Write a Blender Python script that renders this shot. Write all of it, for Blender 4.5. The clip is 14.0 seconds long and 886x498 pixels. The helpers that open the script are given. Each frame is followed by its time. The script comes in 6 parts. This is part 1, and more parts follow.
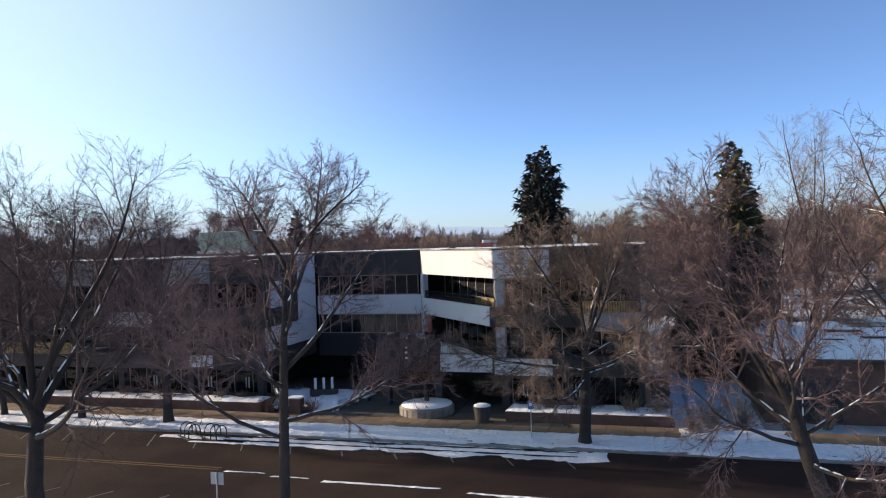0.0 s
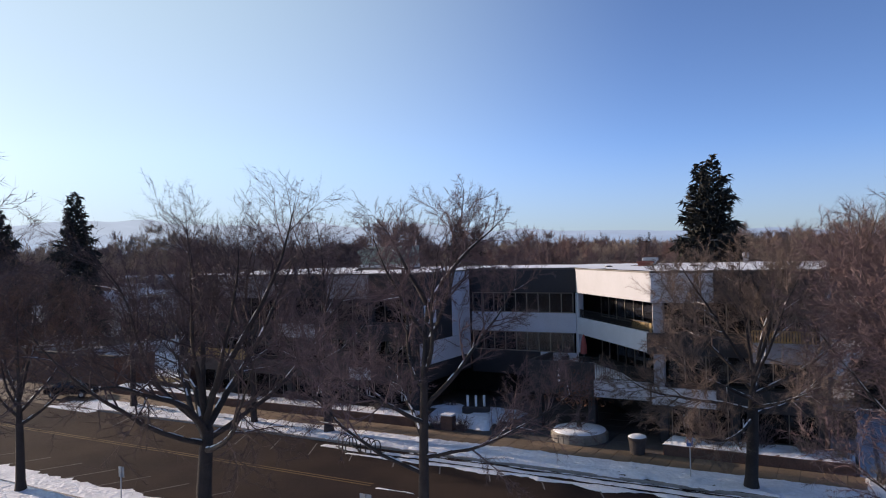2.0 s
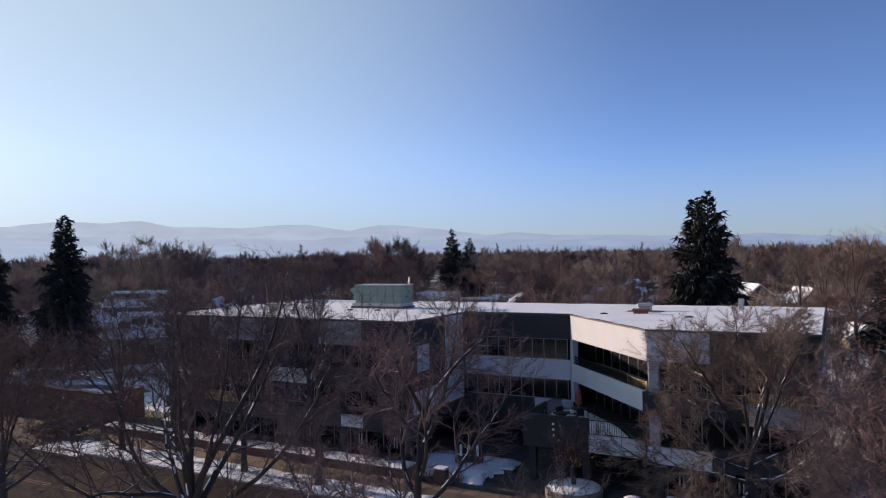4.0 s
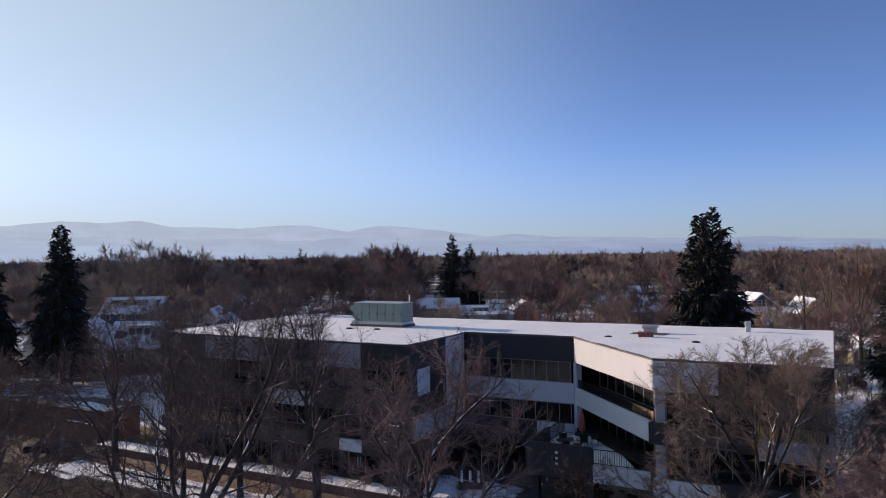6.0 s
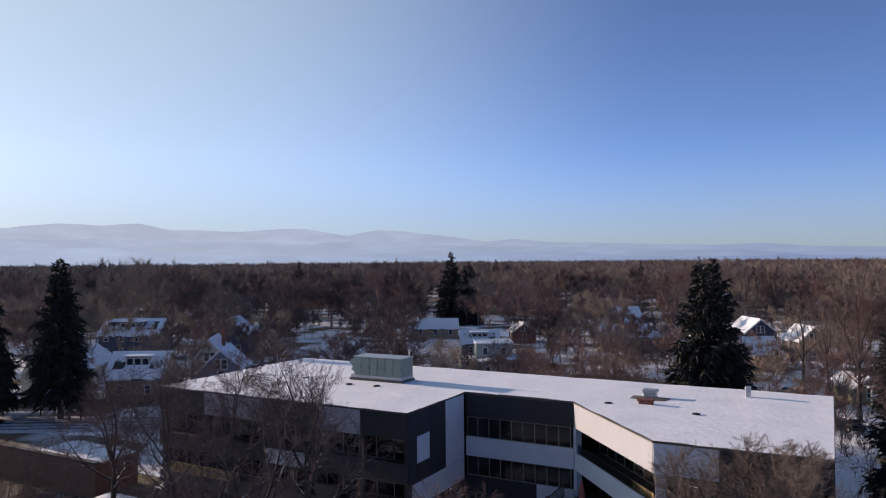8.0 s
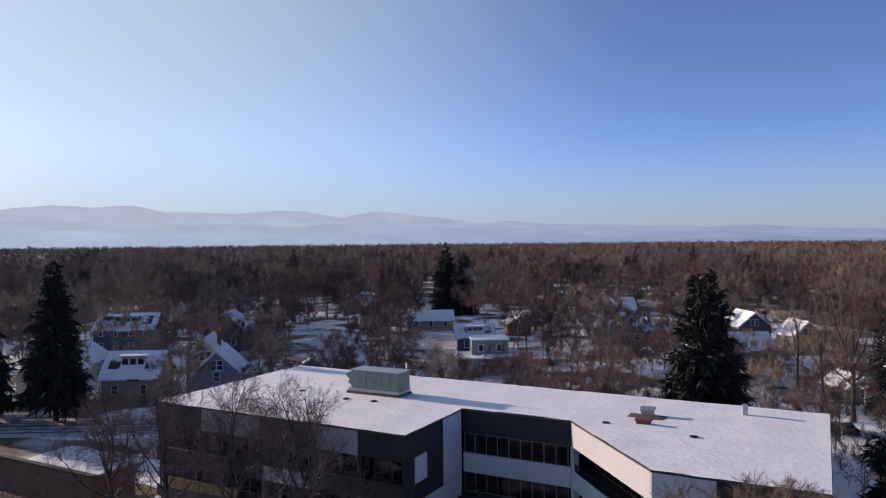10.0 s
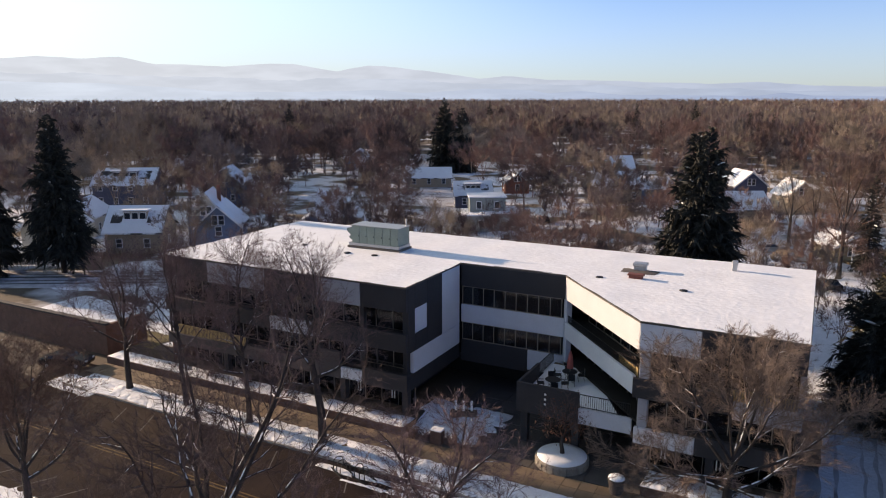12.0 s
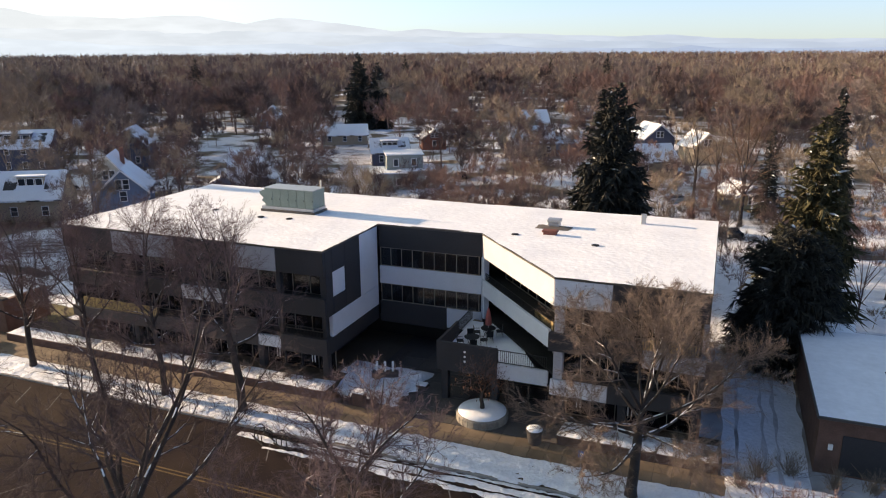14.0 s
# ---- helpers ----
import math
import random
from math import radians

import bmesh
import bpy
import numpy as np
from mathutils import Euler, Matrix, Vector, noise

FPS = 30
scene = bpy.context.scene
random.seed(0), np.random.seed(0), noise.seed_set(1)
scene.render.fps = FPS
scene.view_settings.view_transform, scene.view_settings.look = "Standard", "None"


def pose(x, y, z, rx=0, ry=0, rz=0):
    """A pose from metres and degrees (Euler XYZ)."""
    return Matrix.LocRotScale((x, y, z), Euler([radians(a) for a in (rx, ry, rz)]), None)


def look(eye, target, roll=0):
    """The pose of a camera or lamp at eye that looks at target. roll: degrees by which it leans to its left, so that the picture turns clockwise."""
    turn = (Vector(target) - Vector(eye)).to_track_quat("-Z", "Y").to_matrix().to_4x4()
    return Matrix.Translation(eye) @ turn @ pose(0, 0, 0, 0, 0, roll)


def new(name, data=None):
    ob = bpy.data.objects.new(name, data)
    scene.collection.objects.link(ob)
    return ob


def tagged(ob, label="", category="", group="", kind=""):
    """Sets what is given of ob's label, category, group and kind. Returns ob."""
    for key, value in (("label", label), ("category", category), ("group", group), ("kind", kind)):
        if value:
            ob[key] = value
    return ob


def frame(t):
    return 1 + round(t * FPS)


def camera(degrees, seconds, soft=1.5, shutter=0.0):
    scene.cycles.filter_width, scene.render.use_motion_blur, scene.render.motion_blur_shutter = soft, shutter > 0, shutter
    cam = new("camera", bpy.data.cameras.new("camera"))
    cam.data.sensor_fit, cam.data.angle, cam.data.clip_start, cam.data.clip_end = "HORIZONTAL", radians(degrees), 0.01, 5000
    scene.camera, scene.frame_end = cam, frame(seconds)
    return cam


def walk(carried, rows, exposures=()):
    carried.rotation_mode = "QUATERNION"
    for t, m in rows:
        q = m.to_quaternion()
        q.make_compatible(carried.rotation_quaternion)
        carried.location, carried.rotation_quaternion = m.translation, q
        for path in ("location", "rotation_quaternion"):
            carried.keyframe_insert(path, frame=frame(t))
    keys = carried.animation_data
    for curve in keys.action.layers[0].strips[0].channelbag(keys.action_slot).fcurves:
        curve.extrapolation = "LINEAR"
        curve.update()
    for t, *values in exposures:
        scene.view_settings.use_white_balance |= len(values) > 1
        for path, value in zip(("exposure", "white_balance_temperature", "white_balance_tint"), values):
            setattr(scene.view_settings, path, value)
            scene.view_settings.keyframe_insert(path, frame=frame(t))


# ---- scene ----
from collections import defaultdict

# ---------------------------------------------------------------- camera
cam = camera(63.3, 14.0, soft=1.1)
PATH = [
    (0, (0.378, -1.445, 10.925), (-0.177, 0.476, 10.91), -1.9),
    (0.1, (0.4, -1.371, 10.867), (-0.306, 0.501, 10.857), -1.9),
    (0.2, (0.422, -1.296, 10.809), (-0.425, 0.516, 10.803), -1.8),
    (0.3, (0.444, -1.221, 10.751), (-0.514, 0.535, 10.749), -1.7),
    (0.4, (0.466, -1.146, 10.693), (-0.574, 0.562, 10.695), -1.6),
    (0.5, (0.488, -1.071, 10.635), (-0.591, 0.613, 10.641), -1.5),
    (1, (0.523, -0.983, 10.629), (-0.56, 0.699, 10.635), -1.6),
    (1.5, (0.741, -0.757, 10.921), (-0.315, 0.941, 10.93), -1.6),
    (2, (0.885, -0.705, 12.008), (-0.086, 1.043, 12.015), -1.5),
    (2.5, (0.928, -0.77, 13.221), (-0.026, 0.988, 13.23), -1.5),
    (3, (0.942, -0.714, 14.325), (-0.012, 1.043, 14.338), -1.3),
    (3.2, (0.874, -0.612, 14.705), (-0.08, 1.146, 14.719), -1.3),
    (3.8, (0.685, -0.329, 15.175), (-0.269, 1.429, 15.19), -1.2),
    (5.3, (0.171, 0.441, 15.377), (-0.782, 2.199, 15.394), -1.0),
    (5.5, (0.085, 0.569, 15.677), (-0.867, 2.328, 15.695), -1.0),
    (6, (0.049, 0.638, 16.675), (-0.904, 2.396, 16.693), -0.9),
    (6.5, (-0.031, 0.651, 17.721), (-0.983, 2.41, 17.744), -0.6),
    (7, (-0.064, 0.602, 18.884), (-1.014, 2.362, 18.91), -0.6),
    (7.5, (-0.079, 0.572, 20.04), (-1.029, 2.332, 20.067), -0.5),
    (8, (-0.05, 0.561, 21.143), (-0.999, 2.321, 21.172), -0.5),
    (8.2, (-0.081, 0.579, 21.583), (-1.029, 2.34, 21.612), -0.5),
    (9.3, (-0.282, 0.7, 23.393), (-1.222, 2.465, 23.422), -0.5),
    (9.9, (-0.378, 0.758, 23.901), (-1.315, 2.526, 23.899), -0.5),
    (10.3, (-0.436, 0.793, 24.062), (-1.368, 2.557, 23.922), -0.5),
    (10.5, (-0.475, 0.517, 24.051), (-1.399, 2.274, 23.812), -0.2),
    (10.7, (-0.37, 0.563, 24.067), (-1.293, 2.308, 23.749), -0.2),
    (11, (-0.294, 0.596, 24.078), (-1.214, 2.332, 23.704), -0.1),
    (11.5, (-0.385, 0.538, 23.954), (-1.303, 2.275, 23.58), -0.2),
    (12, (-0.42, 0.434, 23.929), (-1.331, 2.165, 23.514), -0.1),
    (12.5, (-0.383, 0.512, 24.027), (-1.285, 2.224, 23.522), -0.1),
    (13, (-0.408, 0.536, 24.13), (-1.305, 2.242, 23.595), -0.2),
    (13.5, (-0.393, 0.512, 24.055), (-1.289, 2.219, 23.526), -0.1),
    (13.7, (-0.353, 0.635, 24.128), (-1.21, 2.362, 23.597), -0.2),
    (14, (-0.292, 0.819, 24.238), (-0.991, 2.615, 23.703), -0.3),
]
EXPOSURES = [(0.0, 0.91, 7800, 12), (0.5, 0.78, 7600, 13), (1.5, 0.56, 7400, 16), (3.0, 0.37, 7300, 19), (8.0, 0.25, 7300, 21), (10.3, 0.24, 7400, 23),
             (11.0, 0.59, 8100, 23), (12.0, 0.84, 8850, 18), (12.7, 1.14, 9250, 16), (14.0, 1.17, 9500, 14)]
walk(cam, [(t, look(eye, target, roll)) for t, eye, target, roll in PATH], EXPOSURES)

# ---------------------------------------------------------------- world and sun
SUN_TO = Vector((-0.978, 0.03, 0.207)).normalized()
world = bpy.data.worlds.new("winter_sky")
scene.world = world
world.use_nodes = True
_nt = world.node_tree
_sky = _nt.nodes.new("ShaderNodeTexSky")
_sky.sky_type = "NISHITA"
_sky.sun_disc = False
_sky.sun_elevation = math.asin(SUN_TO.z)
_sky.sun_rotation = math.atan2(SUN_TO.x, SUN_TO.y)
_sky.altitude = 2400
_sky.air_density = 0.6
_sky.dust_density = 3.4
_sky.ozone_density = 3.9
_nt.nodes["Background"].inputs["Strength"].default_value = 0.178
# winter haze: the air whitens all round towards the horizon, and broadly on the sun's side
_dir = _nt.nodes.new("ShaderNodeTexCoord")
_up = _nt.nodes.new("ShaderNodeSeparateXYZ")
_nt.links.new(_dir.outputs["Generated"], _up.inputs[0])
_dot = _nt.nodes.new("ShaderNodeVectorMath")
_dot.operation = "DOT_PRODUCT"
_dot.inputs[1].default_value = SUN_TO
_nt.links.new(_dir.outputs["Generated"], _dot.inputs[0])
_sky_col = _sky.outputs["Color"]
for _source, _lo, _hi, _at_lo, _at_hi, _tone in ((_dot.outputs["Value"], 0.25, 0.95, 0.0, 0.62, (2.65, 3.75, 4.0, 1)),
                                                 (_up.outputs["Z"], -0.02, 0.15, 0.74, 0.0, (1.4, 1.75, 1.98, 1))):
    _span = _nt.nodes.new("ShaderNodeMapRange")
    _span.interpolation_type = "SMOOTHSTEP"
    _span.inputs["From Min"].default_value, _span.inputs["From Max"].default_value = _lo, _hi
    _span.inputs["To Min"].default_value, _span.inputs["To Max"].default_value = _at_lo, _at_hi
    _air = _nt.nodes.new("ShaderNodeMix")
    _air.data_type = "RGBA"
    _air.inputs[7].default_value = _tone
    _nt.links.new(_source, _span.inputs["Value"])
    _nt.links.new(_span.outputs["Result"], _air.inputs[0])
    _nt.links.new(_sky_col, _air.inputs[6])
    _sky_col = _air.outputs[2]
_nt.links.new(_sky_col, _nt.nodes["Background"].inputs["Color"])

sun_data = bpy.data.lights.new("sun", "SUN")
sun_data.energy = 5.0
sun_data.angle = radians(0.6)
sun_data.color = (1.0, 0.87, 0.76)
sun = new("sun", sun_data)
sun.matrix_world = look((-200, 0, 60), (-200 - SUN_TO.x * 10, -SUN_TO.y * 10, 60 - SUN_TO.z * 10))

# ---------------------------------------------------------------- materials
def mat(name, color, rough=0.8, metal=0.0, spec=0.3, vary=0.25, scale=3.0, fine=40.0, bump=0.0,
        bump_scale=30.0, bump_dist=0.05, second=None, second_scale=0.6, second_at=0.55, second_soft=0.08, per_object=0.0, island=0.0):
    """A surface with colour variation at two scales, an optional second colour in patches, and fine relief."""
    m = bpy.data.materials.new(name)
    m.use_nodes = True
    nt = m.node_tree
    N, L = nt.nodes, nt.links
    b = N["Principled BSDF"]
    b.inputs["Roughness"].default_value = rough
    b.inputs["Metallic"].default_value = metal
    b.inputs["Specular IOR Level"].default_value = spec
    geo = N.new("ShaderNodeNewGeometry")
    pos = geo.outputs["Position"]
    n1 = N.new("ShaderNodeTexNoise")
    n1.inputs["Scale"].default_value = scale
    n1.inputs["Detail"].default_value = 4
    n2 = N.new("ShaderNodeTexNoise")
    n2.inputs["Scale"].default_value = fine
    n2.inputs["Detail"].default_value = 3
    L.new(pos, n1.inputs["Vector"]), L.new(pos, n2.inputs["Vector"])
    add = N.new("ShaderNodeMath")
    add.operation = "ADD"
    L.new(n1.outputs["Fac"], add.inputs[0]), L.new(n2.outputs["Fac"], add.inputs[1])
    span = N.new("ShaderNodeMapRange")
    span.inputs["From Min"].default_value, span.inputs["From Max"].default_value = 0.6, 1.4
    span.inputs["To Min"].default_value, span.inputs["To Max"].default_value = 1 - vary, 1 + vary
    L.new(add.outputs[0], span.inputs["Value"])
    value = span.outputs["Result"]
    for amount, node, socket in ((per_object, "ShaderNodeObjectInfo", "Random"), (island, "ShaderNodeNewGeometry", "Random Per Island")):
        if amount:
            info = N.new(node)
            r = N.new("ShaderNodeMapRange")
            r.inputs["To Min"].default_value, r.inputs["To Max"].default_value = 1 - amount, 1 + amount
            L.new(info.outputs[socket], r.inputs["Value"])
            mul = N.new("ShaderNodeMath")
            mul.operation = "MULTIPLY"
            L.new(value, mul.inputs[0]), L.new(r.outputs["Result"], mul.inputs[1])
            value = mul.outputs[0]
    base = N.new("ShaderNodeRGB")
    base.outputs[0].default_value = (*color, 1)
    col = base.outputs[0]
    if second:
        n3 = N.new("ShaderNodeTexNoise")
        n3.inputs["Scale"].default_value = second_scale
        n3.inputs["Detail"].default_value = 6
        L.new(pos, n3.inputs["Vector"])
        r3 = N.new("ShaderNodeMapRange")
        r3.inputs["From Min"].default_value, r3.inputs["From Max"].default_value = second_at - second_soft, second_at + second_soft
        L.new(n3.outputs["Fac"], r3.inputs["Value"])
        mix = N.new("ShaderNodeMix")
        mix.data_type = "RGBA"
        mix.inputs[7].default_value = (*second, 1)
        L.new(r3.outputs["Result"], mix.inputs[0]), L.new(col, mix.inputs[6])
        col = mix.outputs[2]
    scale_node = N.new("ShaderNodeVectorMath")
    scale_node.operation = "SCALE"
    L.new(col, scale_node.inputs[0]), L.new(value, scale_node.inputs["Scale"])
    L.new(scale_node.outputs[0], b.inputs["Base Color"])
    if bump:
        n4 = N.new("ShaderNodeTexNoise")
        n4.inputs["Scale"].default_value = bump_scale
        n4.inputs["Detail"].default_value = 5
        L.new(pos, n4.inputs["Vector"])
        bp = N.new("ShaderNodeBump")
        bp.inputs["Strength"].default_value = bump
        bp.inputs["Distance"].default_value = bump_dist
        L.new(n4.outputs["Fac"], bp.inputs["Height"]), L.new(bp.outputs[0], b.inputs["Normal"])
    return m


SNOW = mat("snow", (0.79, 0.81, 0.84), 0.75, vary=0.06, scale=0.5, fine=6, bump=0.5, bump_scale=2.5)
ROOF_SNOW = mat("roof_snow", (0.83, 0.84, 0.86), 0.75, vary=0.08, scale=0.5, fine=2.2, bump=0.36, bump_scale=2.3, bump_dist=0.11)
GROUND = mat("snowy_ground", (0.72, 0.74, 0.78), 0.85, vary=0.15, scale=0.05, fine=0.8, bump=0.5, bump_scale=1.0,
             second=(0.10, 0.075, 0.055), second_scale=0.045, second_at=0.43, second_soft=0.06)
YARD_SNOW = mat("garden_snow", (0.76, 0.78, 0.82), 0.8, vary=0.12, scale=0.08, fine=1.2, bump=0.5, bump_scale=1.0,
                second=(0.12, 0.09, 0.06), second_scale=0.09, second_at=0.53, second_soft=0.05)
LAWN_SNOW = mat("trodden_snow", (0.77, 0.79, 0.83), 0.75, vary=0.14, scale=0.6, fine=5, bump=1.0, bump_scale=3.2, bump_dist=0.13)
ASPHALT = mat("asphalt", (0.023, 0.0155, 0.0165), 0.95, spec=0.06, vary=0.3, scale=0.35, fine=25, bump=0.3, bump_scale=40,
              second=(0.046, 0.031, 0.024), second_scale=0.10, second_at=0.52, second_soft=0.12)
CONCRETE = mat("concrete", (0.20, 0.142, 0.095), 0.85, vary=0.2, scale=1.2, fine=20, bump=0.3, bump_scale=30, per_object=0.18)
DARK_PAVING = mat("dark_paving", (0.088, 0.078, 0.074), 0.85, vary=0.25, scale=0.8, fine=15, bump=0.3, per_object=0.15)
KERB = mat("kerb_concrete", (0.27, 0.25, 0.23), 0.85, vary=0.25, scale=1.5, fine=12, bump=0.3)
BRICK = mat("brown_brick", (0.135, 0.074, 0.056), 0.85, vary=0.35, scale=1.5, fine=14, bump=0.6, bump_scale=18)
CHARCOAL = mat("charcoal_panel", (0.037, 0.035, 0.038), 0.7, vary=0.12, scale=0.7, fine=9, bump=0.15, bump_scale=60)
# white stucco like WHITE_PANEL, its colour lowered to offset the direct sun
SUN_TONED_PANEL = mat("sun_toned_white_stucco", (0.42, 0.425, 0.445), 0.8, vary=0.06, scale=0.8, fine=7, bump=0.25, bump_scale=50)
MID_GREY = mat("mid_grey_panel", (0.068, 0.058, 0.058), 0.75, vary=0.12, scale=0.7, fine=9, bump=0.15, bump_scale=60)
WHITE_PANEL = mat("white_stucco", (0.59, 0.61, 0.65), 0.8, vary=0.07, scale=0.8, fine=7, bump=0.25, bump_scale=50)
PALE_PANEL = mat("pale_grey_panel", (0.36, 0.355, 0.38), 0.8, vary=0.10, scale=0.8, fine=7, bump=0.2, bump_scale=50)
METAL_DARK = mat("dark_metal", (0.03, 0.03, 0.032), 0.5, 0.6, vary=0.15)
MULLION = mat("bronze_mullion", (0.26, 0.235, 0.205), 0.45, 0.5, vary=0.15)
CAP = mat("parapet_cap", (0.09, 0.085, 0.08), 0.5, 0.5, vary=0.2)
# near-black base colour: the dimness of unlit rooms is painted in
INTERIOR = mat("interior_painted_dark", (0.02, 0.018, 0.017), 0.9, vary=0.4, scale=0.8)
WOOD = mat("cedar_slats", (0.42, 0.29, 0.13), 0.7, vary=0.3, scale=2, fine=30, per_object=0.2)
HVAC_PAINT = mat("grey_green_sheet_metal", (0.20, 0.25, 0.22), 0.55, 0.2, vary=0.14, scale=1.3, fine=12)
HVAC_DARK = mat("rusty_curb", (0.12, 0.10, 0.085), 0.7, vary=0.3)
STEEL = mat("galvanised_steel", (0.42, 0.43, 0.44), 0.45, 0.7, vary=0.15)
RUST = mat("rust_red_metal", (0.19, 0.065, 0.05), 0.7, vary=0.3)
STONE = mat("tan_stone", (0.25, 0.225, 0.19), 0.85, vary=0.3, scale=2, fine=14, bump=0.5, per_object=0.2)
DARK_STONE = mat("dark_aggregate", (0.075, 0.06, 0.055), 0.8, vary=0.3, scale=5, fine=40, bump=0.4)
GRASS = mat("winter_grass", (0.17, 0.135, 0.062), 0.95, vary=0.35, scale=0.7, fine=9, bump=0.8, bump_scale=14)
SOIL = mat("mulch", (0.07, 0.05, 0.035), 0.95, vary=0.4, scale=3, fine=20, bump=0.8)
BARK = mat("grey_brown_bark", (0.046, 0.036, 0.032), 0.9, vary=0.35, scale=3, fine=25, bump=0.7, bump_scale=25)
TWIG = mat("brown_twigs", (0.138, 0.093, 0.091), 0.9, vary=0.3, scale=0.6, fine=3, island=0.3)
TWIG_DARK = mat("dark_brown_twigs", (0.078, 0.054, 0.053), 0.9, vary=0.3, scale=0.6, fine=3, island=0.3)
TWIG_TAN = mat("dull_tan_twigs", (0.160, 0.120, 0.100), 0.9, vary=0.3, scale=0.6, fine=3, island=0.3)
TWIG_GOLD = mat("tan_twigs", (0.185, 0.145, 0.113), 0.9, vary=0.3, scale=0.6, fine=3, island=0.35)
TWIG_RED = mat("russet_twigs", (0.135, 0.082, 0.062), 0.9, vary=0.3, scale=0.6, fine=3, island=0.35)
DEAD_LEAF = mat("rust_brown_leaves", (0.115, 0.05, 0.03), 0.85, vary=0.4, scale=4, fine=20, island=0.4)
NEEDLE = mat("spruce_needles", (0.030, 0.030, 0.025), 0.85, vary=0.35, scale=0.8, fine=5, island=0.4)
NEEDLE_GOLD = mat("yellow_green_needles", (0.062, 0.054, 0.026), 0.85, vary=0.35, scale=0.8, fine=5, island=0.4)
PAINT_WHITE = mat("road_paint_white", (0.13, 0.12, 0.118), 0.8, vary=0.3, scale=2, fine=14)
PAINT_YELLOW = mat("road_paint_yellow", (0.12, 0.07, 0.022), 0.8, vary=0.35, scale=1.5, fine=10)
SIGN_WHITE = mat("sign_white", (0.7, 0.7, 0.7), 0.5, vary=0.05)
SIGN_BLUE = mat("sign_blue", (0.06, 0.16, 0.42), 0.5, vary=0.05)
SIDING_BLUE = mat("blue_grey_siding", (0.16, 0.21, 0.29), 0.8, vary=0.1, scale=1, fine=8)
SIDING_NAVY = mat("slate_siding", (0.09, 0.10, 0.14), 0.8, vary=0.12, scale=1, fine=8)
SIDING_CREAM = mat("cream_siding", (0.55, 0.52, 0.45), 0.8, vary=0.1, scale=1, fine=8)
SIDING_TAN = mat("tan_siding", (0.38, 0.30, 0.22), 0.8, vary=0.12, scale=1, fine=8)
SIDING_YELLOW = mat("yellow_siding", (0.33, 0.27, 0.16), 0.8, vary=0.1, scale=1, fine=8)
SIDING_GREEN = mat("grey_green_siding", (0.25, 0.28, 0.26), 0.8, vary=0.1, scale=1, fine=8)
RED_BRICK = mat("red_brick", (0.25, 0.10, 0.07), 0.85, vary=0.25, scale=2, fine=12, bump=0.3)
SHINGLE = mat("dark_shingles", (0.06, 0.055, 0.055), 0.9, vary=0.3, scale=2, fine=12, bump=0.4,
              second=(0.70, 0.72, 0.76), second_scale=0.5, second_at=0.50, second_soft=0.04)
TRIM = mat("white_trim", (0.75, 0.75, 0.74), 0.7, vary=0.05)
CAR_BLACK = mat("black_car_paint", (0.012, 0.012, 0.014), 0.25, 0.3, 0.5, vary=0.1)
CAR_SILVER = mat("silver_car_paint", (0.32, 0.33, 0.35), 0.3, 0.6, 0.5, vary=0.1)
CAR_RED = mat("dark_red_car_paint", (0.20, 0.02, 0.02), 0.3, 0.3, 0.5, vary=0.1)
TYRE = mat("tyre_rubber", (0.015, 0.015, 0.015), 0.9, vary=0.2)
RED_CLOTH = mat("faded_red_canvas", (0.34, 0.09, 0.08), 0.9, vary=0.2)


def glass_mat(name, tint, rough=0.05, through_part=0.6):
    m = bpy.data.materials.new(name)
    m.use_nodes = True
    b = m.node_tree.nodes["Principled BSDF"]
    b.inputs["Base Color"].default_value = (*tint, 1)
    b.inputs["Roughness"].default_value = rough
    b.inputs["IOR"].default_value = 1.45
    b.inputs["Transmission Weight"].default_value = through_part
    b.inputs["Specular IOR Level"].default_value = 0.35
    return m


GLASS = glass_mat("tinted_glass", (0.035, 0.035, 0.04))
HOUSE_GLASS = glass_mat("house_glass", (0.05, 0.055, 0.065), 0.08, 0.2)


